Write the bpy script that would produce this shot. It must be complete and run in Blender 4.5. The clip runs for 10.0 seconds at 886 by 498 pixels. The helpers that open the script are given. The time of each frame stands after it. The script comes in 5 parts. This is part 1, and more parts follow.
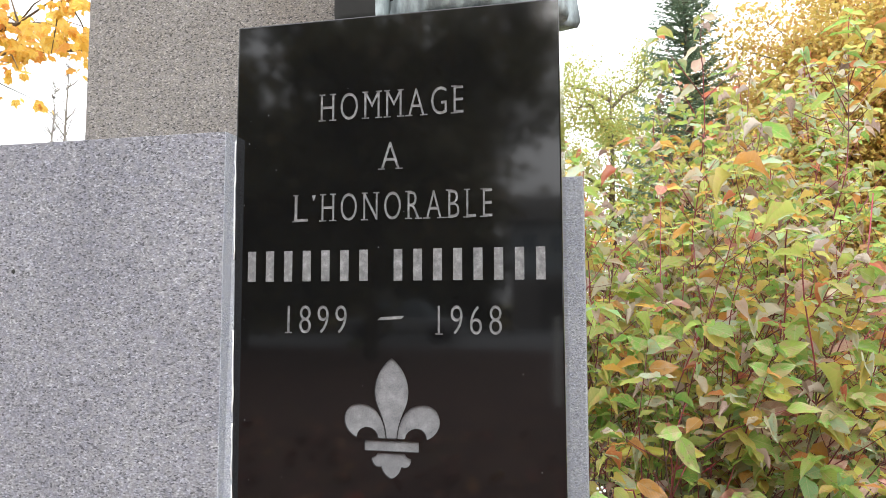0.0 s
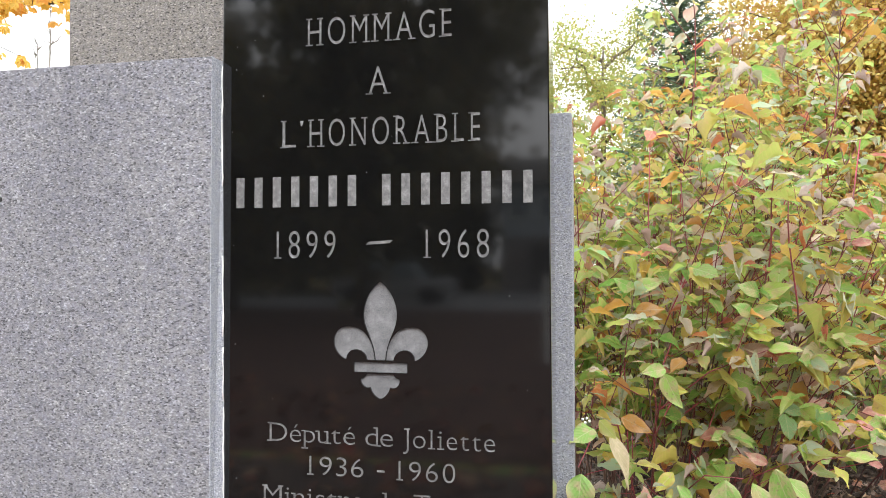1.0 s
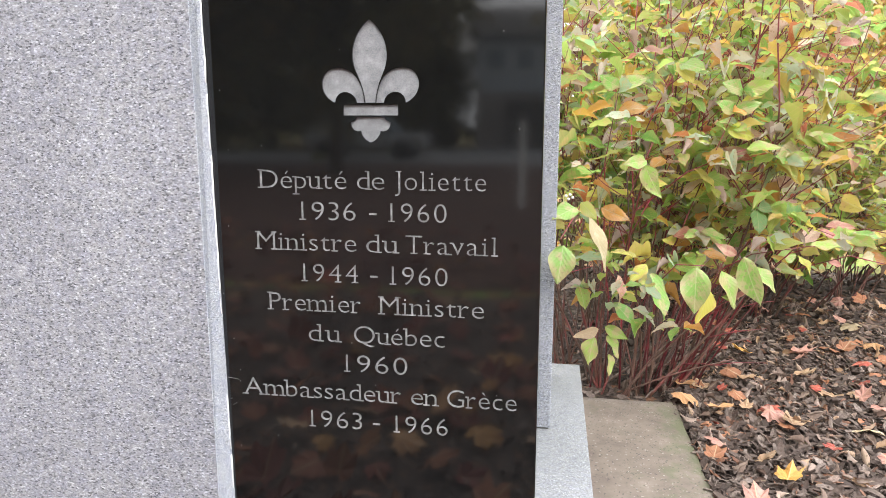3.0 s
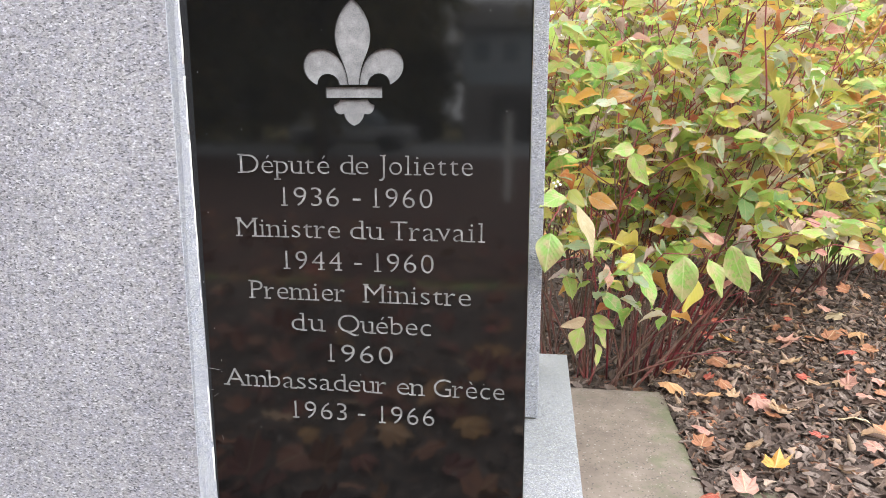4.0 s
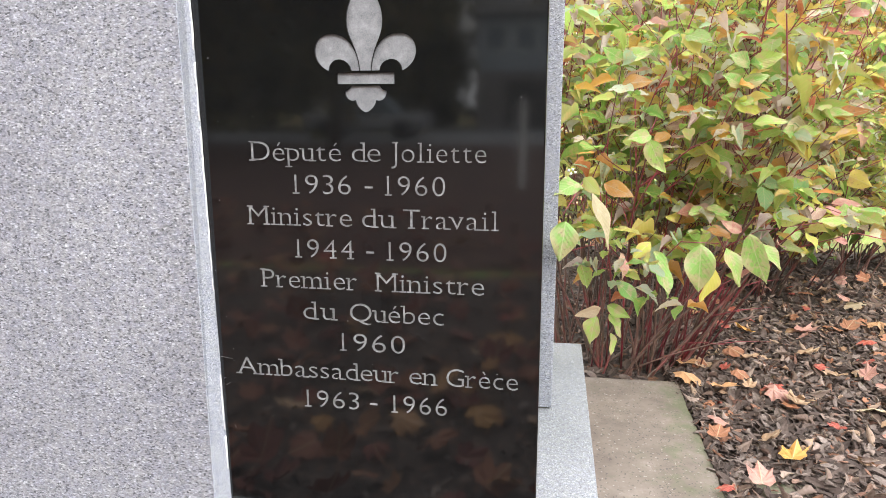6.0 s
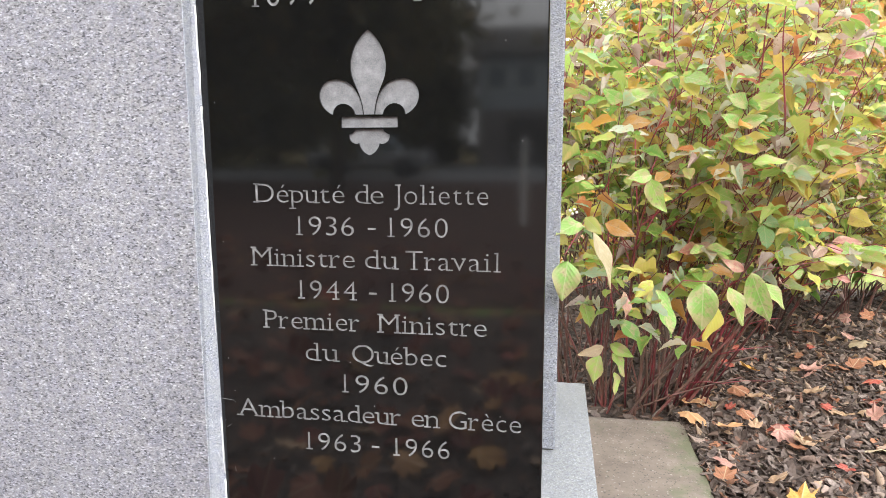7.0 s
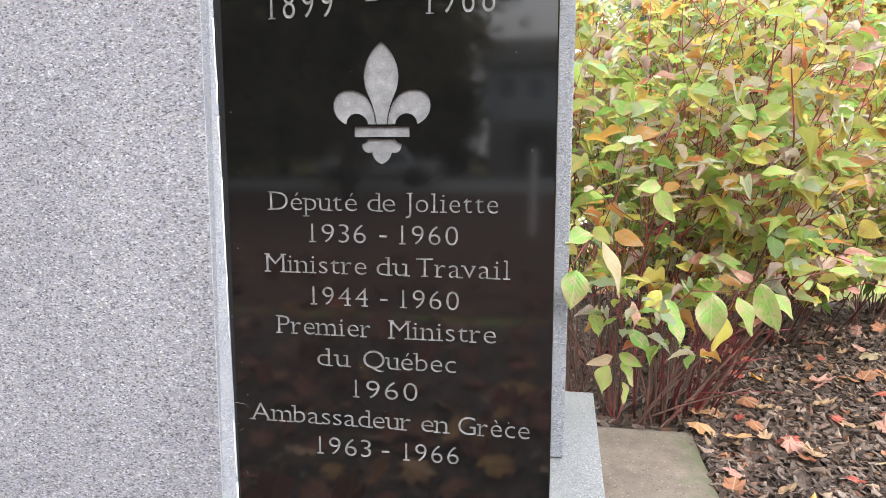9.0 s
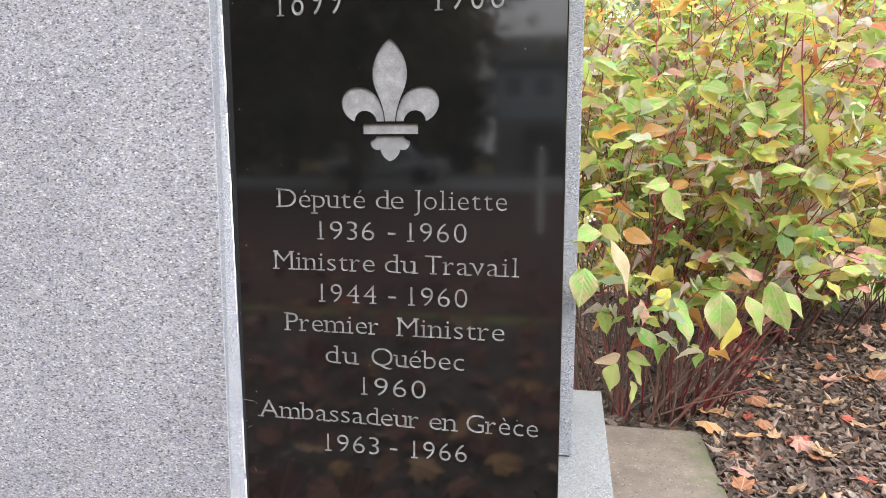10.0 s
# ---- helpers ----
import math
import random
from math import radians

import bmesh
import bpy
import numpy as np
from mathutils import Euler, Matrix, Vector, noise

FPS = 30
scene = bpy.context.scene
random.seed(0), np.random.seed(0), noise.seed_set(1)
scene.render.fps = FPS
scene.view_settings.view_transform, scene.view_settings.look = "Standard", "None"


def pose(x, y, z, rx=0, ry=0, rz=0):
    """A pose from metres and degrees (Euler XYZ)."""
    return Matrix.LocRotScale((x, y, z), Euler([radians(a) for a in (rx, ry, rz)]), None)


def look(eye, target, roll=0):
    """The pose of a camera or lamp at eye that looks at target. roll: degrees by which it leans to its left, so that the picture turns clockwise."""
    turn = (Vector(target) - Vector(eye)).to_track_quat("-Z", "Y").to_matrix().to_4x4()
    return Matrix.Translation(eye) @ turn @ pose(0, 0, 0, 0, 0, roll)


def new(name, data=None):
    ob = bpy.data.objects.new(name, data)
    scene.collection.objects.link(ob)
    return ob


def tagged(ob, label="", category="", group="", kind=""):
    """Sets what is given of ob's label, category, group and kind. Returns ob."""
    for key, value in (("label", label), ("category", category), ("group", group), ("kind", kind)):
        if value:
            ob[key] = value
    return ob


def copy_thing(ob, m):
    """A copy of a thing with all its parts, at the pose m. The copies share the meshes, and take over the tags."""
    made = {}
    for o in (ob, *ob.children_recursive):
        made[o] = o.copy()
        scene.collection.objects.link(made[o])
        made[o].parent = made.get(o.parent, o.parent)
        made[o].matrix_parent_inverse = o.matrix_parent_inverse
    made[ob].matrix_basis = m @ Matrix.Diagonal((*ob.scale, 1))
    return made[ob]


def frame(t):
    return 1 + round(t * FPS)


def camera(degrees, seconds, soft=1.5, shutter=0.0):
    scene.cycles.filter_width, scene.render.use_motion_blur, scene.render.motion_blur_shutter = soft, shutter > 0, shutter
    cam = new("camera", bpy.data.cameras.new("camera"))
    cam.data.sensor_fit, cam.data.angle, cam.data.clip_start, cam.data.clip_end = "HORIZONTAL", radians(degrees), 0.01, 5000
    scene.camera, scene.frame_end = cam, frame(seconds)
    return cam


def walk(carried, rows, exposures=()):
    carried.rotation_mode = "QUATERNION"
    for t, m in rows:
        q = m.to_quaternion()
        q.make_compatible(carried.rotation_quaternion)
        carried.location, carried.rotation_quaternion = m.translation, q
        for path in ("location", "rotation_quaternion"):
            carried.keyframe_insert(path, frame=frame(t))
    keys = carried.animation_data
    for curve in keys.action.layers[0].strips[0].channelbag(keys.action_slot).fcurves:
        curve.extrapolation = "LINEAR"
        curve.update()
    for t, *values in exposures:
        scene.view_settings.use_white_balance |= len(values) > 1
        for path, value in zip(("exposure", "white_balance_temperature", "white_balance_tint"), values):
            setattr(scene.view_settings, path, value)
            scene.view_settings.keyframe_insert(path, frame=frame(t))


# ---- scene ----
import itertools

cam = camera(66.2, 10.0, soft=0.75)
PATH = [
    (0, (0.347, -1.159, 1.352), (-0.074, 0.789, 1.506), -0.1),
    (0.5, (0.348, -1.16, 1.341), (-0.067, 0.791, 1.481), -0.1),
    (1, (0.353, -1.164, 1.282), (-0.043, 0.796, 1.33), -0.1),
    (1.5, (0.365, -1.176, 1.229), (0.005, 0.79, 1.153), -0.1),
    (2, (0.354, -1.192, 1.17), (0.012, 0.767, 0.951), 0.3),
    (2.5, (0.33, -1.186, 1.108), (-0.002, 0.756, 0.769), 0.1),
    (4, (0.319, -1.151, 1.057), (0.046, 0.794, 0.681), 0.1),
    (4.5, (0.322, -1.141, 1.048), (0.052, 0.798, 0.638), -0.0),
    (5, (0.321, -1.139, 1.053), (0.027, 0.796, 0.641), -0.2),
    (6.5, (0.318, -1.134, 1.058), (0.002, 0.798, 0.648), -0.1),
    (7, (0.318, -1.138, 1.065), (-0.003, 0.812, 0.758), -0.1),
    (7.5, (0.318, -1.141, 1.064), (-0.004, 0.813, 0.781), -0.1),
    (8, (0.318, -1.148, 1.062), (-0.007, 0.807, 0.79), 0.0),
    (8.5, (0.321, -1.156, 1.061), (-0.014, 0.797, 0.788), 0.1),
    (9, (0.319, -1.158, 1.063), (-0.029, 0.792, 0.786), 0.1),
    (9.5, (0.318, -1.158, 1.063), (-0.042, 0.791, 0.791), 0.1),
    (10, (0.316, -1.156, 1.061), (-0.052, 0.79, 0.779), 0.1),
]
EXPOSURE = [(0.0, 0.16), (1.0, 0.18), (1.7, 0.40), (2.5, 0.63), (10.0, 0.63)]
walk(cam, [(t, look(eye, target, roll)) for t, eye, target, roll in PATH], EXPOSURE)

# ---- light: a bright overcast sky and a very soft sun ----
world = bpy.data.worlds.new("overcast_sky")
scene.world = world
world.use_nodes = True
wn, wl = world.node_tree.nodes, world.node_tree.links
wn.clear()
sky = wn.new("ShaderNodeTexSky")
sky.sky_type, sky.sun_disc = "NISHITA", False
sky.sun_elevation, sky.sun_rotation = radians(33), radians(165)
sky.air_density, sky.dust_density, sky.ozone_density = 1.0, 6.0, 1.0
veil = wn.new("ShaderNodeHueSaturation")
veil.inputs["Saturation"].default_value = 0.22
# a bright overcast sky is more than twice as bright overhead as at the horizon
way = wn.new("ShaderNodeTexCoord")
axes = wn.new("ShaderNodeSeparateXYZ")
rise = wn.new("ShaderNodeMapRange")
rise.inputs["To Min"].default_value, rise.inputs["To Max"].default_value = 1.0, 2.3
shade = wn.new("ShaderNodeVectorMath")
shade.operation = "SCALE"
shade.inputs[0].default_value = (10.9, 11.05, 11.45)
cloud = wn.new("ShaderNodeMix")
cloud.data_type = "RGBA"
cloud.inputs[0].default_value = 0.85
bg = wn.new("ShaderNodeBackground")
bg.inputs["Strength"].default_value = 0.15
wout = wn.new("ShaderNodeOutputWorld")
wl.new(way.outputs["Generated"], axes.inputs[0])
wl.new(axes.outputs["Z"], rise.inputs["Value"])
wl.new(rise.outputs["Result"], shade.inputs["Scale"])
wl.new(sky.outputs[0], veil.inputs["Color"])
wl.new(veil.outputs[0], cloud.inputs[6])
wl.new(shade.outputs[0], cloud.inputs[7])
wl.new(cloud.outputs[2], bg.inputs["Color"])
wl.new(bg.outputs[0], wout.inputs["Surface"])

sun_data = bpy.data.lights.new("sun", "SUN")
sun_data.energy, sun_data.angle, sun_data.color = 2.3, radians(40), (1.0, 0.97, 0.93)
sun = new("sun", sun_data)
sun.matrix_world = look((2.2, -8.0, 5.4), (0, 0, 0))


# ---- materials ----
class Mat:
    """A small builder of node materials."""

    def __init__(self, name, rough=0.6, metal=0.0):
        self.m = bpy.data.materials.new(name)
        self.m.use_nodes = True
        self.t = self.m.node_tree
        self.b = self.t.nodes["Principled BSDF"]
        self.b.inputs["Roughness"].default_value = rough
        self.b.inputs["Metallic"].default_value = metal
        self.co = self.add("ShaderNodeTexCoord").outputs["Object"]

    def add(self, kind, **values):
        n = self.t.nodes.new(kind)
        for key, v in values.items():
            n.inputs[key.replace("_", " ")].default_value = v
        return n

    def link(self, a, b):
        self.t.links.new(a, b)

    def use_world(self):
        self.co = self.add("ShaderNodeNewGeometry").outputs["Position"]
        return self

    def stretch(self, x, y, z):
        n = self.add("ShaderNodeMapping")
        n.inputs["Scale"].default_value = (x, y, z)
        self.link(self.co, n.inputs["Vector"])
        return n.outputs[0]

    def noise(self, scale, detail=4.0, rough=0.55, co=None):
        n = self.add("ShaderNodeTexNoise", Scale=scale, Detail=detail, Roughness=rough)
        self.link(co or self.co, n.inputs["Vector"])
        return n.outputs["Fac"]

    def cells(self, scale, co=None):
        n = self.add("ShaderNodeTexVoronoi", Scale=scale)
        self.link(co or self.co, n.inputs["Vector"])
        sep = self.add("ShaderNodeSeparateColor")
        self.link(n.outputs["Color"], sep.inputs[0])
        return sep.outputs[0], sep.outputs[1]

    def ramp(self, fac, *stops, flat=False):
        n = self.add("ShaderNodeValToRGB")
        r = n.color_ramp
        r.interpolation = "CONSTANT" if flat else "LINEAR"
        while len(r.elements) < len(stops):
            r.elements.new(0.5)
        for e, (p, c) in zip(r.elements, stops):
            e.position = p
            e.color = (*c, 1) if isinstance(c, tuple) else (c, c, c, 1)
        self.link(fac, n.inputs[0])
        return n.outputs["Color"]

    def mix(self, fac, a, b, kind="MIX"):
        n = self.add("ShaderNodeMix")
        n.data_type, n.blend_type = "RGBA", kind
        for v, s in ((fac, n.inputs[0]), (a, n.inputs[6]), (b, n.inputs[7])):
            if isinstance(v, (int, float)):
                s.default_value = v if s == n.inputs[0] else (v, v, v, 1)
            elif isinstance(v, tuple):
                s.default_value = (*v, 1)
            else:
                self.link(v, s)
        return n.outputs[2]

    def math(self, op, a, b=0.0):
        n = self.add("ShaderNodeMath")
        n.operation = op
        for v, s in ((a, n.inputs[0]), (b, n.inputs[1])):
            if isinstance(v, (int, float)):
                s.default_value = v
            else:
                self.link(v, s)
        return n.outputs[0]

    def colour(self, c):
        if isinstance(c, tuple):
            self.b.inputs["Base Color"].default_value = (*c, 1)
        else:
            self.link(c, self.b.inputs["Base Color"])
        return self

    def rough(self, r):
        self.link(r, self.b.inputs["Roughness"])
        return self

    def bump(self, h, strength=0.3, distance=0.002):
        n = self.add("ShaderNodeBump", Strength=strength, Distance=distance)
        self.link(h, n.inputs["Height"])
        self.link(n.outputs[0], self.b.inputs["Normal"])
        return self

    def piece(self):
        """A number of its own for every loose piece, single or joined."""
        a = self.add("ShaderNodeObjectInfo").outputs["Random"]
        b = self.add("ShaderNodeNewGeometry").outputs["Random Per Island"]
        return self.math("FRACT", self.math("ADD", self.math("MULTIPLY", a, 7.31), b))

    def thin(self, c, share=0.35):
        """Lets light through, as a leaf does."""
        tr = self.add("ShaderNodeBsdfTranslucent")
        self.link(c, tr.inputs["Color"])
        mx = self.add("ShaderNodeMixShader")
        mx.inputs[0].default_value = share
        self.link(self.b.outputs[0], mx.inputs[1])
        self.link(tr.outputs[0], mx.inputs[2])
        self.link(mx.outputs[0], self.t.nodes["Material Output"].inputs["Surface"])
        return self


def granite(name, light, mid, dark, stain, rough=0.7, fineness=1.0):
    m = Mat(name, rough)
    flakes = m.stretch(fineness, fineness, 1.75 * fineness)
    a, b = m.cells(235, flakes)
    grain = m.ramp(a, (0.0, dark), (0.03, dark), (0.16, mid), (0.42, light), (0.62, tuple(0.85 * v for v in light)), (0.85, light), (1.0, tuple(min(0.9, v * 1.6) for v in light)))
    fine = m.noise(210, 4, 0.72, flakes)
    grain = m.mix(0.62, grain, m.ramp(fine, (0.34, 0.16), (0.66, 0.88)), "OVERLAY")
    grain = m.mix(0.5, grain, m.ramp(m.noise(75, 3), (0.35, (0.42, 0.42, 0.49)), (0.65, (0.57, 0.56, 0.53))), "OVERLAY")
    c, d = m.cells(300, flakes)
    grain = m.mix(m.ramp(c, (0.82, 0.0), (0.93, 0.40)), grain, tuple(0.75 * v for v in mid))
    cloud = m.noise(2.6, 4)
    grain = m.mix(m.ramp(cloud, (0.38, 0.0), (0.66, 0.85)), grain, stain, "MULTIPLY")
    drip = m.noise(1.0, 5, 0.6, m.stretch(9, 9, 0.7))
    grain = m.mix(m.ramp(drip, (0.5, 0.0), (0.8, 0.35)), grain, stain, "MULTIPLY")
    m.colour(grain).bump(m.mix(0.5, fine, m.noise(160, 2)), 0.35, 0.0015)
    return m.m


GRANITE = granite("granite_light", (0.247, 0.250, 0.271), (0.176, 0.179, 0.196), (0.07, 0.072, 0.08), (0.80, 0.80, 0.82))
GRANITE_SAWN = granite("granite_sawn", (0.30, 0.312, 0.34), (0.212, 0.224, 0.244), (0.096, 0.10, 0.114), (0.84, 0.85, 0.87), 0.7, 1.6)
GRANITE_PALE = granite("granite_pale_edge", (0.40, 0.42, 0.455), (0.31, 0.33, 0.36), (0.16, 0.17, 0.19), (0.92, 0.93, 0.95), 0.7, 1.8)
GRANITE_PLINTH = granite("granite_plinth", (0.27, 0.278, 0.29), (0.225, 0.231, 0.243), (0.15, 0.155, 0.165), (0.80, 0.81, 0.79), 0.7, 1.8)
GRANITE_AGED = granite("granite_aged", (0.205, 0.193, 0.177), (0.14, 0.13, 0.117), (0.04, 0.037, 0.034), (0.66, 0.58, 0.50))


def black_granite():
    m = Mat("polished_black_granite", 0.035)
    a, b = m.cells(700)
    c = m.ramp(a, (0.0, (0.0038, 0.004, 0.0043)), (0.85, (0.005, 0.0052, 0.0056)), (0.97, 0.008))
    m.colour(c)
    m.b.inputs["IOR"].default_value = 1.62
    m.rough(m.ramp(m.noise(9, 5), (0.35, 0.050), (0.75, 0.070)))
    return m.m


BLACK = black_granite()


def frosted():
    m = Mat("sandblasted_granite", 0.75)
    c = m.ramp(m.noise(55, 5, 0.7), (0.3, (0.09, 0.092, 0.10)), (0.55, (0.165, 0.168, 0.178)), (0.75, (0.26, 0.262, 0.27)))
    c = m.mix(m.ramp(m.noise(420, 2), (0.4, 0.0), (0.7, 0.5)), c, (0.24, 0.24, 0.25))
    m.colour(c).bump(m.noise(500, 2), 0.4, 0.0006)
    return m.m


FROSTED = frosted()


def engraved():
    m = Mat("engraved_groove", 0.7).use_world()
    c = m.ramp(m.noise(70, 4, 0.7), (0.32, (0.075, 0.075, 0.078)), (0.5, (0.15, 0.15, 0.153)), (0.68, (0.28, 0.28, 0.285)))
    c = m.mix(m.ramp(m.noise(500, 2), (0.4, 0.0), (0.7, 0.5)), c, (0.16, 0.16, 0.165))
    m.colour(c).bump(m.noise(420, 2), 0.6, 0.0008)
    return m.m


ENGRAVED = engraved()


def plain(name, c, rough=0.6, metal=0.0, scale=30, vary=0.25, bump=0.1):
    m = Mat(name, rough, metal)
    lo = tuple(v * (1 - vary) for v in c)
    hi = tuple(min(1, v * (1 + vary)) for v in c)
    n = m.noise(scale, 5)
    m.colour(m.mix(0.35, m.ramp(n, (0.3, lo), (0.7, hi)), m.ramp(m.noise(scale * 0.12, 3), (0.35, lo), (0.65, hi)))).bump(n, bump, 0.003)
    return m.m


def concrete():
    m = Mat("old_concrete", 0.9)
    c = m.ramp(m.noise(9, 6, 0.65), (0.3, (0.135, 0.108, 0.09)), (0.6, (0.20, 0.165, 0.138)), (0.8, (0.28, 0.24, 0.205)))
    a, b = m.cells(210)
    c = m.mix(m.ramp(a, (0.96, 0.0), (0.99, 0.45)), c, (0.42, 0.39, 0.35))
    c = m.mix(m.ramp(b, (0.92, 0.0), (0.96, 0.7)), c, (0.08, 0.07, 0.06))
    c = m.mix(m.ramp(m.noise(5.5, 5, 0.7), (0.58, 0.0), (0.78, 0.55)), c, (0.12, 0.125, 0.075))
    sep = m.add("ShaderNodeSeparateXYZ")
    m.link(m.co, sep.inputs[0])
    rim = m.math("MAXIMUM", m.ramp(sep.outputs[0], (0.62, 0.0), (0.80, 0.30)), m.ramp(sep.outputs[1], (0.0, 0.0), (1.0, 0.05)))
    c = m.mix(m.ramp(m.math("ADD", m.noise(8, 5, 0.7), rim), (0.66, 0.0), (0.86, 0.65)), c, (0.10, 0.12, 0.055))
    m.colour(c).bump(m.mix(0.5, m.noise(190, 3), m.noise(30, 4)), 0.5, 0.004)
    return m.m


CONCRETE = concrete()


def leaf_material(name, stops, blotch, share=0.35, rough=0.45, spread=0.0, gloss=0.5):
    m = Mat(name, rough)
    r = m.piece()
    c = m.ramp(r, *stops)
    blade = m.add("ShaderNodeUVMap")
    blade.uv_map = "blade"
    sep = m.add("ShaderNodeSeparateXYZ")
    m.link(blade.outputs[0], sep.inputs[0])
    along, aside = sep.outputs[0], m.math("ABSOLUTE", m.math("SUBTRACT", sep.outputs[1], 0.5))
    m.use_world()
    blot = m.noise(38, 4, 0.6)
    c = m.mix(m.ramp(blot, (0.56 - spread, 0.0), (0.70 - spread, 0.6)), c, blotch)
    spots = m.noise(105, 3, 0.5)
    worn = m.ramp(m.math("FRACT", m.math("MULTIPLY", r, 41.7)), (0.3, 0.0), (0.8, 0.55))
    c = m.mix(m.math("MULTIPLY", m.ramp(spots, (0.60, 0.0), (0.66, 1.0)), worn), c, tuple(0.5 * v for v in blotch))
    # turning rim and tip, from leaf to leaf further in or not at all
    out = m.math("ADD", m.math("MULTIPLY", aside, 1.3), m.math("MULTIPLY", m.math("POWER", along, 3.0), 0.5))
    out = m.math("ADD", out, m.math("SUBTRACT", m.math("MULTIPLY", m.math("FRACT", m.math("MULTIPLY", r, 17.3)), 0.55), m.math("MULTIPLY", blot, 0.5)))
    c = m.mix(m.ramp(out, (0.60, 0.0), (0.9, 0.45)), c, blotch)
    # midrib and arching side veins
    veins = m.math("SINE", m.math("MULTIPLY", m.math("SUBTRACT", along, m.math("MULTIPLY", aside, 0.9)), 46.0))
    c = m.mix(m.ramp(veins, (0.55, 0.0), (1.0, 0.08)), c, tuple(min(1, v * 1.6) for v in blotch))
    c = m.mix(m.ramp(aside, (0.0, 0.45), (0.03, 0.0)), c, (0.62, 0.58, 0.36))
    m.b.inputs["Specular IOR Level"].default_value = gloss
    m.colour(c).bump(m.math("ADD", m.math("MULTIPLY", veins, 0.3), m.noise(130, 3)), 0.45, 0.002).thin(c, share)
    return m.m


DOGWOOD = leaf_material("dogwood_leaf", (
    (0.0, (0.18, 0.37, 0.08)), (0.16, (0.28, 0.45, 0.10)), (0.34, (0.40, 0.51, 0.13)), (0.50, (0.50, 0.53, 0.15)), (0.59, (0.60, 0.50, 0.13)), (0.66, (0.64, 0.39, 0.09)),
    (0.71, (0.60, 0.26, 0.08)), (0.735, (0.45, 0.11, 0.09)), (0.76, (0.57, 0.42, 0.35)), (0.82, (0.60, 0.57, 0.45)),
    (0.90, (0.46, 0.55, 0.41)), (1.0, (0.25, 0.44, 0.17))), (0.60, 0.37, 0.19), 0.7, 0.29, 0.03, 1.0)
GREEN_LEAF = leaf_material("fresh_green_leaf", ((0.0, (0.20, 0.42, 0.10)), (0.5, (0.28, 0.46, 0.10)), (1.0, (0.40, 0.54, 0.13))), (0.54, 0.36, 0.24), 0.4, 0.40, 0.11)
YELLOW_LEAF = leaf_material("yellow_turning_leaf", ((0.0, (0.62, 0.58, 0.10)), (0.5, (0.56, 0.60, 0.11)), (1.0, (0.70, 0.60, 0.14))), (0.64, 0.34, 0.20), 0.5, 0.45, 0.04)
PINK_LEAF = leaf_material("pink_turning_leaf", ((0.0, (0.55, 0.22, 0.20)), (0.5, (0.50, 0.32, 0.26)), (1.0, (0.46, 0.46, 0.22))), (0.62, 0.50, 0.34), 0.4, 0.45, 0.06)
DRY = leaf_material("withered_leaf", ((0.0, (0.30, 0.20, 0.16)), (0.4, (0.44, 0.34, 0.29)), (0.7, (0.54, 0.43, 0.41)), (1.0, (0.58, 0.52, 0.44))), (0.26, 0.17, 0.14), 0.35, 0.6)
MAPLE_GOLD = leaf_material("golden_maple_leaf", ((0.0, (0.76, 0.50, 0.10)), (0.5, (0.82, 0.60, 0.16)), (0.8, (0.78, 0.44, 0.09)), (1.0, (0.70, 0.32, 0.09))), (0.66, 0.38, 0.09), 0.6)
OAK_GOLD = leaf_material("autumn_tree_leaf", ((0.0, (0.62, 0.49, 0.13)), (0.45, (0.68, 0.56, 0.18)), (0.7, (0.62, 0.40, 0.14)), (0.85, (0.52, 0.28, 0.11)), (1.0, (0.54, 0.54, 0.20))), (0.42, 0.27, 0.09), 0.55)
PALE_GREEN = leaf_material("pale_green_leaf", ((0.0, (0.30, 0.38, 0.10)), (0.6, (0.42, 0.46, 0.14)), (1.0, (0.46, 0.36, 0.10))), (0.30, 0.30, 0.10), 0.45)
DARK_GREEN = leaf_material("dark_green_leaf", ((0.0, (0.105, 0.11, 0.05)), (0.6, (0.155, 0.14, 0.065)), (1.0, (0.22, 0.16, 0.075))), (0.13, 0.11, 0.06), 0.4)
NEEDLE = leaf_material("spruce_needle", ((0.0, (0.13, 0.22, 0.16)), (0.6, (0.19, 0.29, 0.21)), (1.0, (0.26, 0.36, 0.22))), (0.10, 0.16, 0.10), 0.3)


def stem_material(name, dull, mid, bright):
    m = Mat(name, 0.5).use_world()
    c = m.ramp(m.noise(7, 4), (0.36, dull), (0.54, mid), (0.68, bright))
    m.colour(m.mix(m.ramp(m.noise(90, 3), (0.45, 0.0), (0.75, 0.5)), c, tuple(0.5 * v + 0.06 for v in mid)))
    return m.m


STEM = stem_material("old_dogwood_stem", (0.085, 0.06, 0.042), (0.13, 0.065, 0.048), (0.21, 0.045, 0.045))
SHOOT = stem_material("red_dogwood_shoot", (0.13, 0.05, 0.04), (0.22, 0.035, 0.045), (0.38, 0.035, 0.065))
BARK = plain("bark", (0.11, 0.085, 0.065), 0.9, 0, 25, 0.5, 0.6)
BARK_GREY = plain("grey_bark", (0.24, 0.22, 0.20), 0.9, 0, 25, 0.4, 0.6)


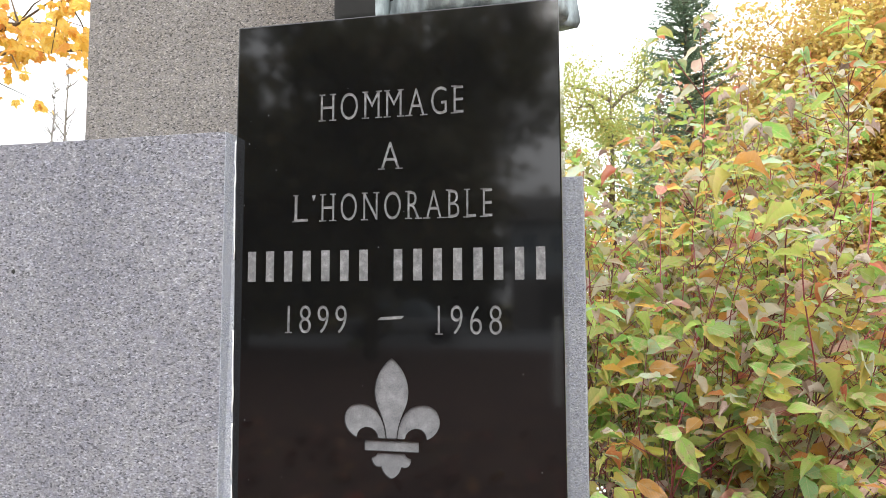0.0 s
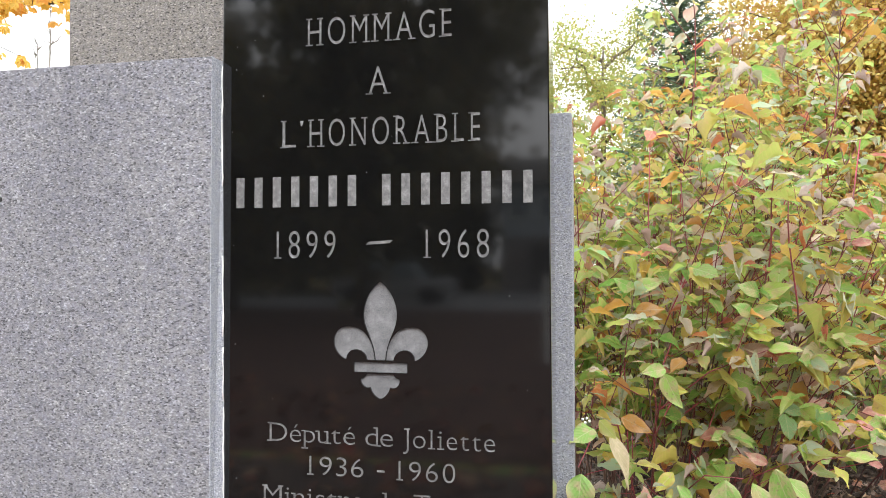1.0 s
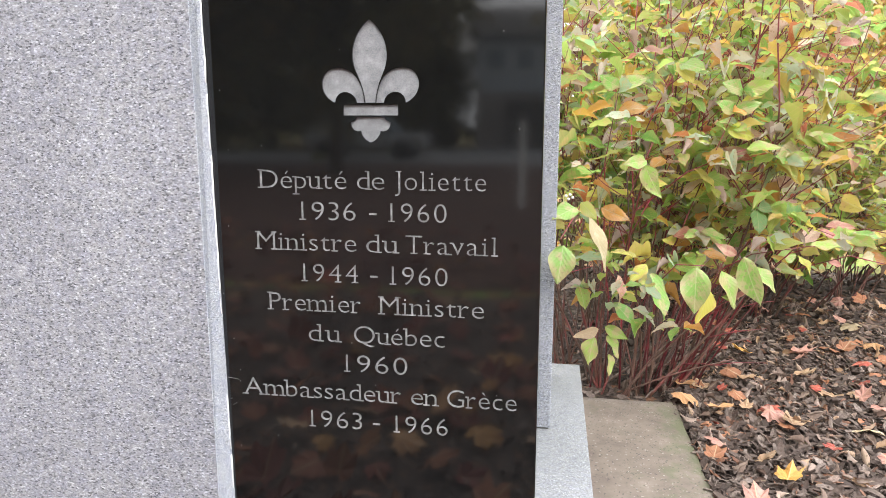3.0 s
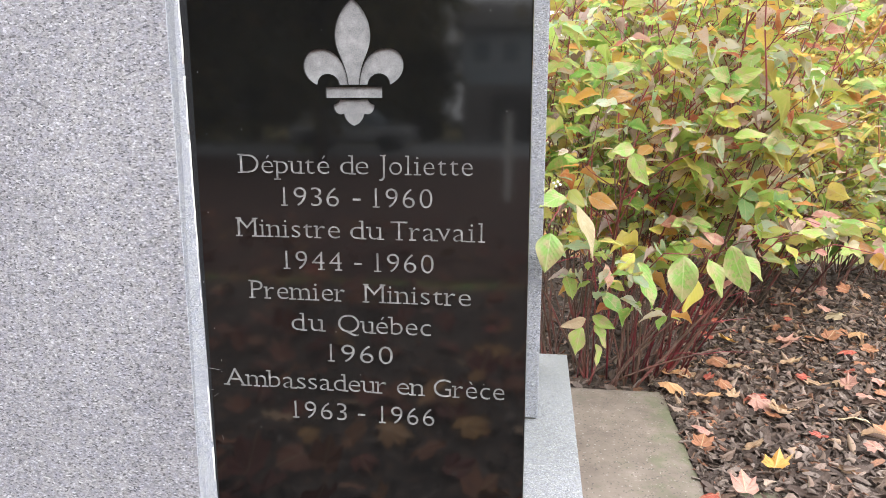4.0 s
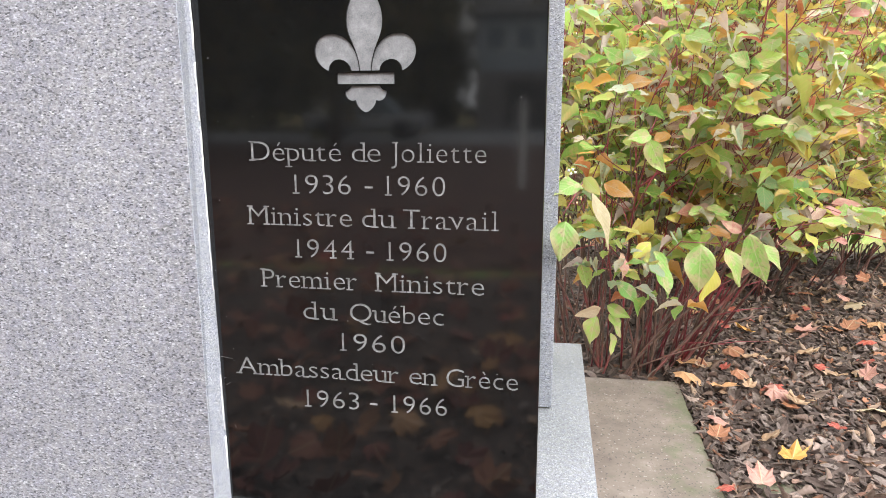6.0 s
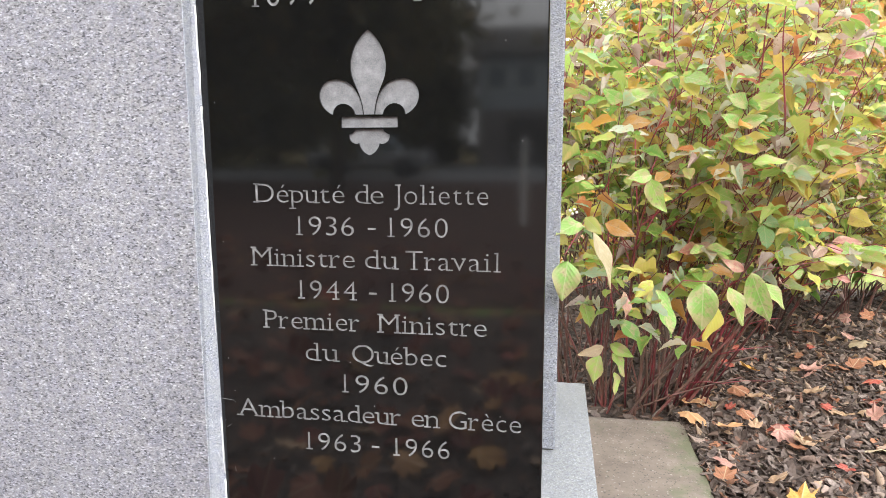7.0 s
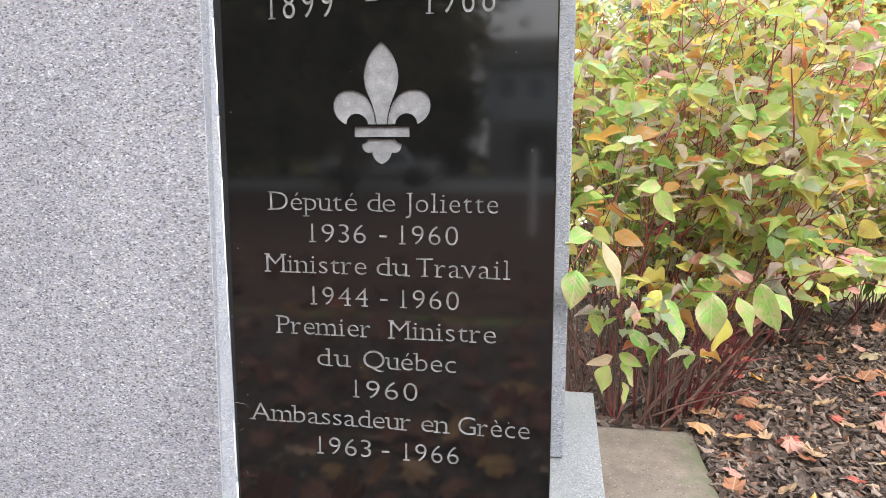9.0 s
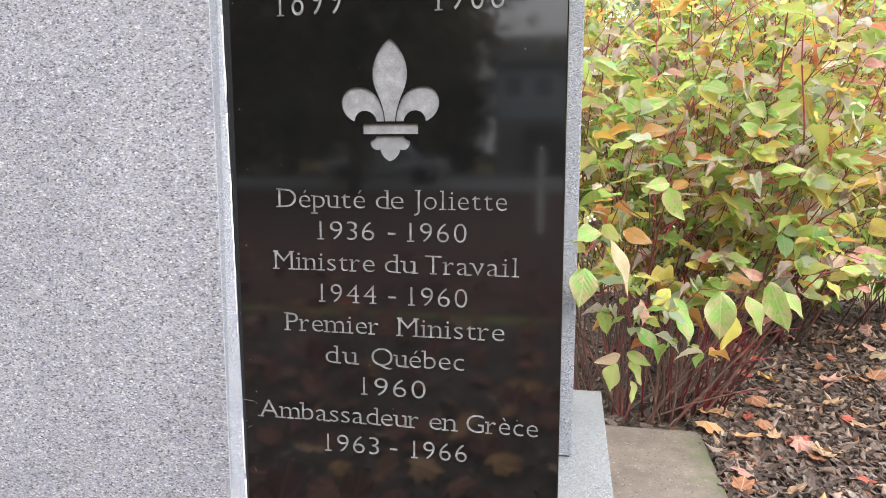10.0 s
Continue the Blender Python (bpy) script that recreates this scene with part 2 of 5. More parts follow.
def chip_material():
    m = Mat("bark_mulch_chip", 0.85)
    c = m.ramp(m.piece(), (0.0, (0.03, 0.02, 0.016)), (0.35, (0.07, 0.048, 0.039)), (0.6, (0.13, 0.096, 0.080)), (0.80, (0.215, 0.172, 0.15)), (0.90, (0.31, 0.25, 0.215)), (0.94, (0.28, 0.13, 0.075)), (1.0, (0.16, 0.075, 0.05)))
    m.use_world()
    n = m.noise(120, 4)
    m.colour(m.mix(m.ramp(n, (0.35, 0.6), (0.7, 0.0)), c, (0.06, 0.04, 0.032))).bump(n, 0.6, 0.004)
    return m.m


CHIP = chip_material()


def soil():
    m = Mat("mulch_bed", 0.95).use_world()
    a, b = m.cells(38)
    c = m.ramp(a, (0.0, (0.03, 0.02, 0.016)), (0.6, (0.08, 0.055, 0.045)), (0.9, (0.16, 0.12, 0.10)), (1.0, (0.22, 0.10, 0.05)))
    m.colour(m.mix(m.ramp(m.noise(60, 4), (0.3, 0.7), (0.7, 0.0)), c, (0.03, 0.02, 0.015))).bump(m.noise(45, 5), 0.9, 0.02)
    return m.m


SOIL = soil()


def lawn():
    m = Mat("leaf_strewn_lawn", 0.95).use_world()
    c = m.ramp(m.noise(3.0, 6, 0.7), (0.3, (0.11, 0.17, 0.045)), (0.6, (0.17, 0.24, 0.065)), (0.8, (0.26, 0.29, 0.11)))
    a, b = m.cells(11)
    litter = m.ramp(b, (0.0, (0.26, 0.07, 0.04)), (0.5, (0.30, 0.12, 0.06)), (1.0, (0.36, 0.20, 0.09)))
    c = m.mix(m.math("MULTIPLY", m.ramp(a, (0.35, 0.0), (0.4, 1.0)), m.ramp(m.noise(0.35, 4), (0.35, 0.3), (0.6, 1.0))), c, litter)
    m.colour(c).bump(m.noise(40, 5), 0.8, 0.03)
    return m.m


LAWN = lawn()
ASPHALT = plain("asphalt", (0.20, 0.204, 0.212), 0.9, 0, 60, 0.2, 0.3)
SIDING = plain("pale_siding", (0.38, 0.42, 0.46), 0.6, 0, 8, 0.06, 0.05)
BRICKWORK = plain("grey_brickwork", (0.22, 0.20, 0.19), 0.85, 0, 12, 0.25, 0.2)
ROOF = plain("roof_shingle", (0.09, 0.085, 0.08), 0.9, 0, 18, 0.3, 0.3)
# blue-grey base colour stands in for the sky reflected in the panes
SKY_GLASS = plain("sky_tinted_glass", (0.20, 0.24, 0.27), 0.06, 0, 3, 0.1, 0.0)
WHITE_PAINT = plain("white_paint", (0.78, 0.78, 0.76), 0.5, 0, 14, 0.08, 0.05)
CAULK = plain("white_sealant", (0.80, 0.80, 0.78), 0.45, 0, 60, 0.12, 0.2)
CAR_PAINT = plain("silver_car_paint", (0.42, 0.43, 0.45), 0.25, 0.6, 3, 0.05, 0.0)
RUBBER = plain("rubber", (0.02, 0.02, 0.02), 0.8, 0, 20, 0.2, 0.1)


def bronze(name, tones, metal):
    m = Mat(name, 0.5, metal)
    n = m.noise(7, 6, 0.65, m.stretch(4, 4, 0.9))
    m.colour(m.ramp(n, *zip((0.30, 0.46, 0.60, 0.75), tones))).bump(m.noise(60, 4), 0.25, 0.003)
    return m.m


BRONZE = bronze("weathered_bronze", ((0.07, 0.08, 0.085), (0.22, 0.26, 0.27), (0.42, 0.49, 0.51), (0.60, 0.67, 0.69)), 0.25)
# near-black that puts the unlit void left of the bust into the colour
STATUE_VOID = plain("statue_dark_void", (0.012, 0.012, 0.011), 0.8, 0, 30, 0.4, 0.3)


# ---- mesh helpers ----
def mesh_of(name, bm, material, smooth=False):
    me = bpy.data.meshes.new(name)
    bm.to_mesh(me)
    bm.free()
    me.materials.append(material)
    if smooth:
        for p in me.polygons:
            p.use_smooth = True
    return me


def thing(name, label, category, at=(0, 0, 0), group="", kind=""):
    ob = new(name)
    ob.empty_display_size = 0.1
    ob.location = at
    return tagged(ob, label, category, group, kind)


def part(name, bm, material, parent, label="", smooth=False, kind=""):
    ob = new(name, mesh_of(name, bm, material, smooth))
    ob.parent = parent
    return tagged(ob, label, kind=kind)


def box(bm, x0, x1, y0, y1, z0, z1, bevel=0.0, segments=2):
    made = bmesh.ops.create_cube(bm, size=1.0)["verts"]
    for v in made:
        v.co = Vector((x0 + (v.co.x + 0.5) * (x1 - x0), y0 + (v.co.y + 0.5) * (y1 - y0), z0 + (v.co.z + 0.5) * (z1 - z0)))
    if bevel:
        edges = {e for v in made for e in v.link_edges}
        bmesh.ops.bevel(bm, geom=list(edges), offset=bevel, segments=segments, affect="EDGES", profile=0.6)
    return bm


def boxed(*a, **k):
    return box(bmesh.new(), *a, **k)


def tube(bm, points, radii, sides=5):
    """A tapered tube along points."""
    rings = []
    for i, p in enumerate(points):
        a, b = points[max(0, i - 1)], points[min(len(points) - 1, i + 1)]
        d = (b - a).normalized()
        u = d.cross(Vector((0.31, 0.77, 0.55))).normalized()
        w = d.cross(u)
        rings.append([bm.verts.new(p + radii[i] * (math.cos(k * math.tau / sides) * u + math.sin(k * math.tau / sides) * w)) for k in range(sides)])
    for r0, r1 in zip(rings, rings[1:]):
        for k in range(sides):
            bm.faces.new((r0[k], r0[(k + 1) % sides], r1[(k + 1) % sides], r1[k]))
    bm.faces.new(rings[0][::-1])
    bm.faces.new(rings[-1])


class Soup:
    """Many small pieces gathered into one mesh, each with its own length and width as coordinates."""

    def __init__(self):
        self.v, self.f, self.uv, self.n = [], [], [], 0

    def put(self, verts, faces, m):
        r, t = np.array(m.to_3x3()), np.array(m.translation)
        self.v.append(verts @ r.T + t)
        x, y = verts[:, 0], verts[:, 1]
        self.uv.append(np.stack([(x - x.min()) / (np.ptp(x) + 1e-9), 0.5 + 0.5 * y / (np.abs(y).max() + 1e-9)], 1))
        self.f.extend([tuple(i + self.n for i in f) for f in faces])
        self.n += len(verts)

    def mesh(self, name, material, smooth=False):
        me = bpy.data.meshes.new(name)
        me.from_pydata(np.concatenate(self.v).tolist(), [], self.f)
        me.materials.append(material)
        corner = np.empty(len(me.loops), dtype=np.int32)
        me.loops.foreach_get("vertex_index", corner)
        me.uv_layers.new(name="blade").data.foreach_set("uv", np.concatenate(self.uv)[corner].astype(np.float32).ravel())
        me.polygons.foreach_set("use_smooth", np.full(len(me.polygons), smooth))
        return me


def ovate_leaf(length, width, fold, curl, wave=0.0, roll=0.0):
    """A pointed oval leaf along +x, folded on its midrib, curled down, with a waved and rolled rim."""
    ts = (0.0, 0.08, 0.2, 0.36, 0.52, 0.68, 0.82, 0.92, 1.0)
    ws = (0.05, 0.42, 0.78, 0.99, 0.97, 0.78, 0.46, 0.2, 0.0)
    v, f = [], []
    for i, (t, w) in enumerate(zip(ts, ws)):
        x, z = t * length * (1 - 0.12 * curl * t), -curl * length * t * t * 0.45
        half = 0.5 * width * w
        z2 = wave * width * math.sin(i * 1.9)
        for u in (-1, -0.55, 0, 0.55, 1):
            tuck = 1 - roll * 0.4 * u * u
            v.append((x, u * half * tuck, z + fold * half * abs(u) + roll * half * u ** 4 * 0.9 + (z2 if u < 0 else -z2) * abs(u)))
    for i in range(len(ts) - 1):
        for k in range(4):
            a = 5 * i + k
            f.append((a, a + 5, a + 6, a + 1))
    return np.array(v), f


def maple_leaf(size, curl, seed):
    """A five-lobed leaf with toothed lobes, stalk end at the origin, along +x."""
    rng = random.Random(seed)
    out = []
    for a, r in ((178, 0.14), (140, 0.42), (124, 0.46), (112, 0.48), (94, 0.64), (80, 0.60), (66, 0.57), (54, 0.72), (42, 0.88), (34, 0.74), (24, 0.66), (14, 0.76), (0, 1.0)):
        out.append((a, r * rng.uniform(0.92, 1.08)))
    ring = out + [(-a, r * rng.uniform(0.92, 1.08)) for a, r in out[-2::-1]]
    c = (0.38 * size, 0.0)
    v = [(c[0], c[1], 0.0)]
    for a, r in ring:
        x, y = c[0] + 0.62 * size * r * math.cos(radians(a)), 0.62 * size * r * math.sin(radians(a))
        d = math.hypot(x - c[0], y)
        v.append((x, y, curl * d * d / size * 1.6 + 0.05 * size * math.sin(a * 0.12 + seed) * r))
    n = len(ring)
    f = [(0, 1 + (i + 1) % n, 1 + i) for i in range(n)]
    return np.array(v), f


def turn(x, y, z, yaw, pitch, roll, s=1.0):
    return Matrix.Translation((x, y, z)) @ Matrix.Rotation(yaw, 4, "Z") @ Matrix.Rotation(pitch, 4, "Y") @ Matrix.Rotation(roll, 4, "X") @ Matrix.Scale(s, 4)


# ---- the ground ----
bm = bmesh.new()
bmesh.ops.create_grid(bm, x_segments=40, y_segments=40, size=300)
for v in bm.verts:
    v.co.z = -0.06
tagged(new("ground", mesh_of("ground", bm, LAWN)), "lawn strewn with fallen autumn leaves", "lawn", kind="structure")

bm = bmesh.new()
bmesh.ops.create_grid(bm, x_segments=110, y_segments=90, size=1)
for v in bm.verts:
    x, y = 0.6 + v.co.x * 5.5, 0.6 + v.co.y * 4.0
    edge = min(1, (1 - abs(v.co.x)) * 5, (1 - abs(v.co.y)) * 5)
    v.co = Vector((x, y, -0.07 + 0.065 * edge + 0.012 * noise.noise(Vector((x * 6, y * 6, 0)))))
tagged(new("mulch_bed", mesh_of("mulch_bed", bm, SOIL, True)), "planting bed of dark shredded bark mulch", "mulch bed", kind="structure")


def litter():
    m = Mat("leaf_litter", 0.95).use_world()
    a, b = m.cells(9)
    c = m.ramp(b, (0.0, (0.036, 0.014, 0.013)), (0.4, (0.055, 0.021, 0.018)), (0.8, (0.075, 0.033, 0.025)), (1.0, (0.11, 0.06, 0.035)))
    c = m.mix(m.ramp(a, (0.0, 0.6), (0.25, 0.0)), c, (0.07, 0.06, 0.03))
    m.colour(m.mix(m.ramp(m.noise(1.2, 4), (0.4, 0.0), (0.7, 0.5)), c, (0.12, 0.06, 0.04))).bump(m.noise(30, 4), 0.8, 0.03)
    return m.m


bm = bmesh.new()
bmesh.ops.create_grid(bm, x_segments=60, y_segments=40, size=1)
for v in bm.verts:
    v.co = Vector((v.co.x * 26, -11.2 + v.co.y * 7.8, -0.052 + 0.02 * noise.noise(v.co * 40) * (1 - v.co.x ** 2) * (1 - v.co.y ** 2)))
tagged(new("leaf_carpet", mesh_of("leaf_carpet", bm, litter(), True)), "carpet of reddish brown fallen leaves over the lawn", "fallen leaves", kind="structure")

road = new("road", mesh_of("road", boxed(-90, 90, -27, -19, -0.10, -0.045), ASPHALT))
tagged(road, "pale grey asphalt street beyond the lawn", "road", kind="structure")

drive = new("driveway", mesh_of("driveway", boxed(-5.2, 1.2, -32.0, -27.0, -0.10, -0.043), ASPHALT))
tagged(drive, "pale grey driveway from the street to the house", "driveway", kind="structure")

# ---- the monument ----
TOP, BASE = 1.877, 0.265
bm = boxed(-2.0, 0.812, -0.22, 1.432, -0.12, 0.02)
bmesh.ops.subdivide_edges(bm, edges=[e for e in bm.edges if abs((e.verts[0].co - e.verts[1].co).z) < 0.01], cuts=44, use_grid_fill=True)
for v in bm.verts:
    wob = noise.noise(Vector((v.co.y * 7, v.co.x * 7, v.co.z * 20))) + 0.5 * noise.noise(Vector((v.co.y * 30, v.co.x * 30, 4)))
    if v.co.x > 0.81:
        v.co.x += 0.007 * wob
    if v.co.y > 1.43:
        v.co.y += 0.007 * wob
    if v.co.z > 0.01:
        v.co.z += 0.0015 * wob - (0.005 if v.co.x > 0.80 or v.co.y > 1.42 else 0)
foundation = tagged(new("concrete_foundation", mesh_of("concrete_foundation", bm, CONCRETE)),
                    "weathered concrete foundation slab with moss at its edges", "foundation")
step = tagged(new("concrete_footing", mesh_of("concrete_footing", boxed(0.816, 1.055, -0.22, 0.765, -0.12, 0.0, bevel=0.01), CONCRETE)),
              "low concrete footing half buried in mulch", "footing")
plinth = tagged(new("granite_plinth", mesh_of("granite_plinth", boxed(-1.6, 0.432, -0.055, 1.105, 0.02, BASE, bevel=0.004), GRANITE_PLINTH)),
                "pale grey granite plinth on the concrete foundation", "plinth")
bm = bmesh.new()
outline = [(-1.42, -0.036), (-0.306, -0.036), (-0.3045, -0.001), (-0.3045, 0.21), (-1.42, 0.21)]
low = [bm.verts.new((x + (0.0145 if 2 <= k <= 3 else 0), y, BASE)) for k, (x, y) in enumerate(outline)]
high = [bm.verts.new((x, y, 1.666)) for x, y in outline]
bm.faces.new(low[::-1]), bm.faces.new(high)
for k in range(5):
    bm.faces.new((low[k], low[(k + 1) % 5], high[(k + 1) % 5], high[k]))
bmesh.ops.bevel(bm, geom=bm.edges[:], offset=0.0008, segments=1, affect="EDGES")
left_block = tagged(new("granite_block", mesh_of("granite_block", bm, GRANITE)),
                    "thick light grey speckled granite block on the plinth", "granite block")
# the block's right-hand face takes a paler, bluer granite
left_block.data.materials.append(GRANITE_PALE)
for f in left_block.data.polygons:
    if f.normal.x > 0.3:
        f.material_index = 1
wing = tagged(new("granite_wing", mesh_of("granite_wing", boxed(-0.332, 0.334, 0.57, 1.0, BASE + 0.005, 1.667, bevel=0.004), GRANITE_SAWN)),
              "upright bluish grey granite block behind the tablet", "granite block")
part("mortar_bed", boxed(-0.328, 0.329, 0.576, 0.994, BASE - 0.001, BASE + 0.006), plain("dark_mortar", (0.07, 0.07, 0.06), 0.95), wing, "thin dark mortar bed")
column = tagged(new("granite_column", mesh_of("granite_column", boxed(-0.822, -0.188, 0.215, 0.56, BASE, 3.4, bevel=0.006), GRANITE_AGED)),
                "tall speckled granite column with brownish weathering", "column")

tablet = thing("memorial_tablet", "polished black granite memorial tablet with engraved lettering", "memorial tablet", (0, 0, BASE))
slab = part("slab", boxed(-0.3045, 0.302, 0, 0.2, 0, TOP - BASE, bevel=0.0025), BLACK, tablet)


# ---- lettering ----
def char_mesh(ch, thin):
    cu = bpy.data.curves.new("glyph", "FONT")
    cu.body, cu.size, cu.resolution_u, cu.offset = ch, 1.0, 4, -thin
    ob = bpy.data.objects.new("glyph", cu)
    scene.collection.objects.link(ob)
    bpy.context.view_layer.update()
    me = ob.evaluated_get(bpy.context.evaluated_depsgraph_get()).to_mesh()
    v = np.array([p.co[:2] for p in me.vertices]).reshape(-1, 2)
    f = [tuple(p.vertices) for p in me.polygons]
    ob.evaluated_get(bpy.context.evaluated_depsgraph_get()).to_mesh_clear()
    bpy.data.objects.remove(ob)
    bpy.data.curves.remove(cu)
    return v, f


# where the stems of a letter end in serifs: shares of its width, at the foot (f), the head (h) or the x-height (x)
SERIFS = {
    "H": "f.1 f.9 h.1 h.9", "M": "f.06 f.94 h.06 h.94", "A": "f.03 f.97", "G": "", "E": "f.08 h.08", "L": "f.08 h.08", "N": "f.08 h.08 h.92",
    "R": "f.08 f.93 h.04", "B": "f.04 h.04", "D": "f.04 h.04", "T": "f.5", "P": "f.08 h.04", "J": "h.7", "1": "f.55", "p": "d.08 x.02", "d": "f.95 h.88", "é": "",
    "l": "f.5 h.5", "i": "f.5 x.5", "n": "f.1 f.9 x.05", "m": "f.06 f.5 f.94 x.03", "r": "f.2 x.1", "u": "f.95 x.02 x.84", "b": "h.03", "t": "", "v": "x.06 x.94", "a": "f.97", "4": "f.75",
}
GLYPHS = {}


def glyph(ch, thin=0.0):
    if (ch, thin) not in GLYPHS:
        GLYPHS[ch, thin] = char_mesh(ch, thin)
    return GLYPHS[ch, thin]


CAP = glyph("H")[0][:, 1].max()
XH = glyph("x")[0][:, 1].max()


def raised(pts, faces, name, label="", body=10 ** 6, groove=0.0):
    """A thin letter or mark on the face of the tablet."""
    bm = bmesh.new()
    top = [bm.verts.new((px, -0.0006 if k < body else -0.0009, pz - BASE)) for k, (px, pz) in enumerate(pts)]
    for f in faces:
        bm.faces.new([top[i] for i in f])
    if groove:
        # a cut with sloping flanks: the floor lies deeper than the rim
        bmesh.ops.remove_doubles(bm, verts=bm.verts[:], dist=1e-6)
        rim = set(bm.verts)
        bmesh.ops.inset_region(bm, faces=bm.faces[:], thickness=groove, depth=0.0, use_even_offset=False, use_boundary=True)
        for v in bm.verts:
            if v in rim:
                v.co.y -= 0.0007
    for e in bmesh.ops.extrude_face_region(bm, geom=bm.faces[:])["geom"]:
        if isinstance(e, bmesh.types.BMVert):
            e.co.y = -0.0002
    return part(name, bm, ENGRAVED, tablet, label)


# letters that stand on a serif wider than their stem, and the least room they take, in shares of the cap height
ROOM = {"1": 0.46, "i": 0.30, "l": 0.30, "t": 0.40, "r": 0.42, "J": 0.42}


def serif_line(text, x0, x1, z, cap, air, thin):
    """One engraved word of single letters from x0 to x1, with its baseline at z and capitals cap high; air: the room between letters."""
    s = cap / CAP
    bare = [(glyph(c, thin)[0][:, 0].max() - glyph(c, thin)[0][:, 0].min()) * s for c in text]
    rooms = [max(w, ROOM.get(c, 0) * cap) for c, w in zip(text, bare)]
    stretch = (x1 - x0 - air * cap * (len(text) - 1)) / sum(rooms)
    if stretch > 1.28:
        stretch = 1.28
        air = (x1 - x0 - stretch * sum(rooms)) / cap / max(1, len(text) - 1)
    x = x0
    for c, w, room in zip(text, bare, rooms):
        v, f = glyph(c, thin)
        q = stretch if c not in "il1" else min(stretch, 1.0)
        left = v[:, 0].min()
        start = x + 0.5 * (room * stretch - w * q)
        pts, faces = [(start + (a - left) * s * q, z + b * s) for a, b in v], list(f)
        body = len(pts)
        for mark in SERIFS.get(c, "").split():
            level, at = mark[0], float(mark[1:])
            foot = {"f": 0.0, "h": CAP if c.isupper() or c == "1" else v[:, 1].max(), "x": XH, "d": v[:, 1].min()}[level] * s + z
            fine = 0.72 if cap > 0.04 else 1.0
            t, reach = cap * 0.060 * fine, cap * (0.18 if level in "fd" else 0.15) * fine
            cx, k = start + at * w * q, len(pts)
            lo, hi = (foot, foot + t) if level in "fd" else (foot - t, foot)
            onward = cap * 0.05 if level in "hx" and c.islower() else reach
            pts += [(cx - reach, lo), (cx + onward, lo), (cx + onward, hi), (cx - reach, hi)]
            faces.append((k, k + 1, k + 2, k + 3))
        raised(pts, faces, "letter" if c.isalpha() else "digit" if c.isdigit() else "mark", "", body, 0.0009 if cap < 0.04 else 0.0011)
        x += room * stretch + air * cap


def bar_row(x0, x1, z, height, count):
    """A word given as plain upright bars."""
    pitch = (x1 - x0) / count
    for i in range(count):
        a, b = x0 + (i + 0.28) * pitch, x0 + (i + 0.72) * pitch
        raised([(a, z), (b, z), (b, z + height), (a, z + height)], [(0, 1, 2, 3)], "inscription_bar")


BIG, SMALL = 0.0505, 0.034
serif_line("HOMMAGE", -0.134, 0.134, 1.684, BIG, 0.25, 0.011)
serif_line("A", -0.0175, 0.0175, 1.589, BIG, 0.15, 0.011)
serif_line("L", -0.183, -0.157, 1.498, BIG, 0.25, 0.011)
raised([(-0.1475, 1.537), (-0.1455, 1.537), (-0.1420, 1.547), (-0.1490, 1.547)], [(0, 1, 2, 3)], "mark")
serif_line("HONORABLE", -0.130, 0.184, 1.498, BIG, 0.25, 0.011)
bar_row(-0.285, -0.031, 1.389, 0.056, 7)
bar_row(-0.003, 0.284, 1.389, 0.056, 8)
serif_line("1899", -0.200, -0.080, 1.295, BIG, 0.26, 0.012)
raised([(-0.023, 1.319), (0.021, 1.3215), (0.027, 1.327), (-0.017, 1.3245)], [(0, 1, 2, 3)], "mark")
serif_line("1968", 0.081, 0.199, 1.295, BIG, 0.26, 0.012)
for z, words in ((0.962, (("Député", -0.206, -0.043), ("de", -0.023, 0.027), ("Joliette", 0.044, 0.208))), (0.905, (("1936", -0.136, -0.027), ("1960", 0.031, 0.139))),
                 (0.848, (("Ministre", -0.217, -0.027), ("du", -0.008, 0.048), ("Travail", 0.065, 0.230))), (0.790, (("1944", -0.136, -0.025), ("1960", 0.032, 0.141))),
                 (0.733, (("Premier", -0.198, -0.021), ("Ministre", 0.016, 0.207))), (0.675, (("du", -0.123, -0.064), ("Québec", -0.035, 0.136))), (0.618, (("1960", -0.060, 0.066),)),
                 (0.561, (("Ambassadeur", -0.257, 0.053), ("en", 0.073, 0.121), ("Grèce", 0.141, 0.269))), (0.503, (("1963", -0.131, -0.023), ("1966", 0.036, 0.142)))):
    for word, a, b in words:
        serif_line(word, a, b, z, SMALL, 0.26 if word.isdigit() else 0.13 if len(word) == 2 else 0.17, 0.015)
for z in (0.905, 0.790, 0.503):
    raised([(-0.002, z + 0.0115), (0.012, z + 0.0115), (0.012, z + 0.0150), (-0.002, z + 0.0150)], [(0, 1, 2, 3)], "mark")


# ---- the lily emblem ----
def bezier(p0, p1, p2, p3, n=9):
    return [tuple((1 - t) ** 3 * a + 3 * t * (1 - t) ** 2 * b + 3 * t * t * (1 - t) * c + t ** 3 * d for a, b, c, d in zip(p0, p1, p2, p3)) for t in (i / n for i in range(n))]


LILY_DEEP = 0.005
cutters = []


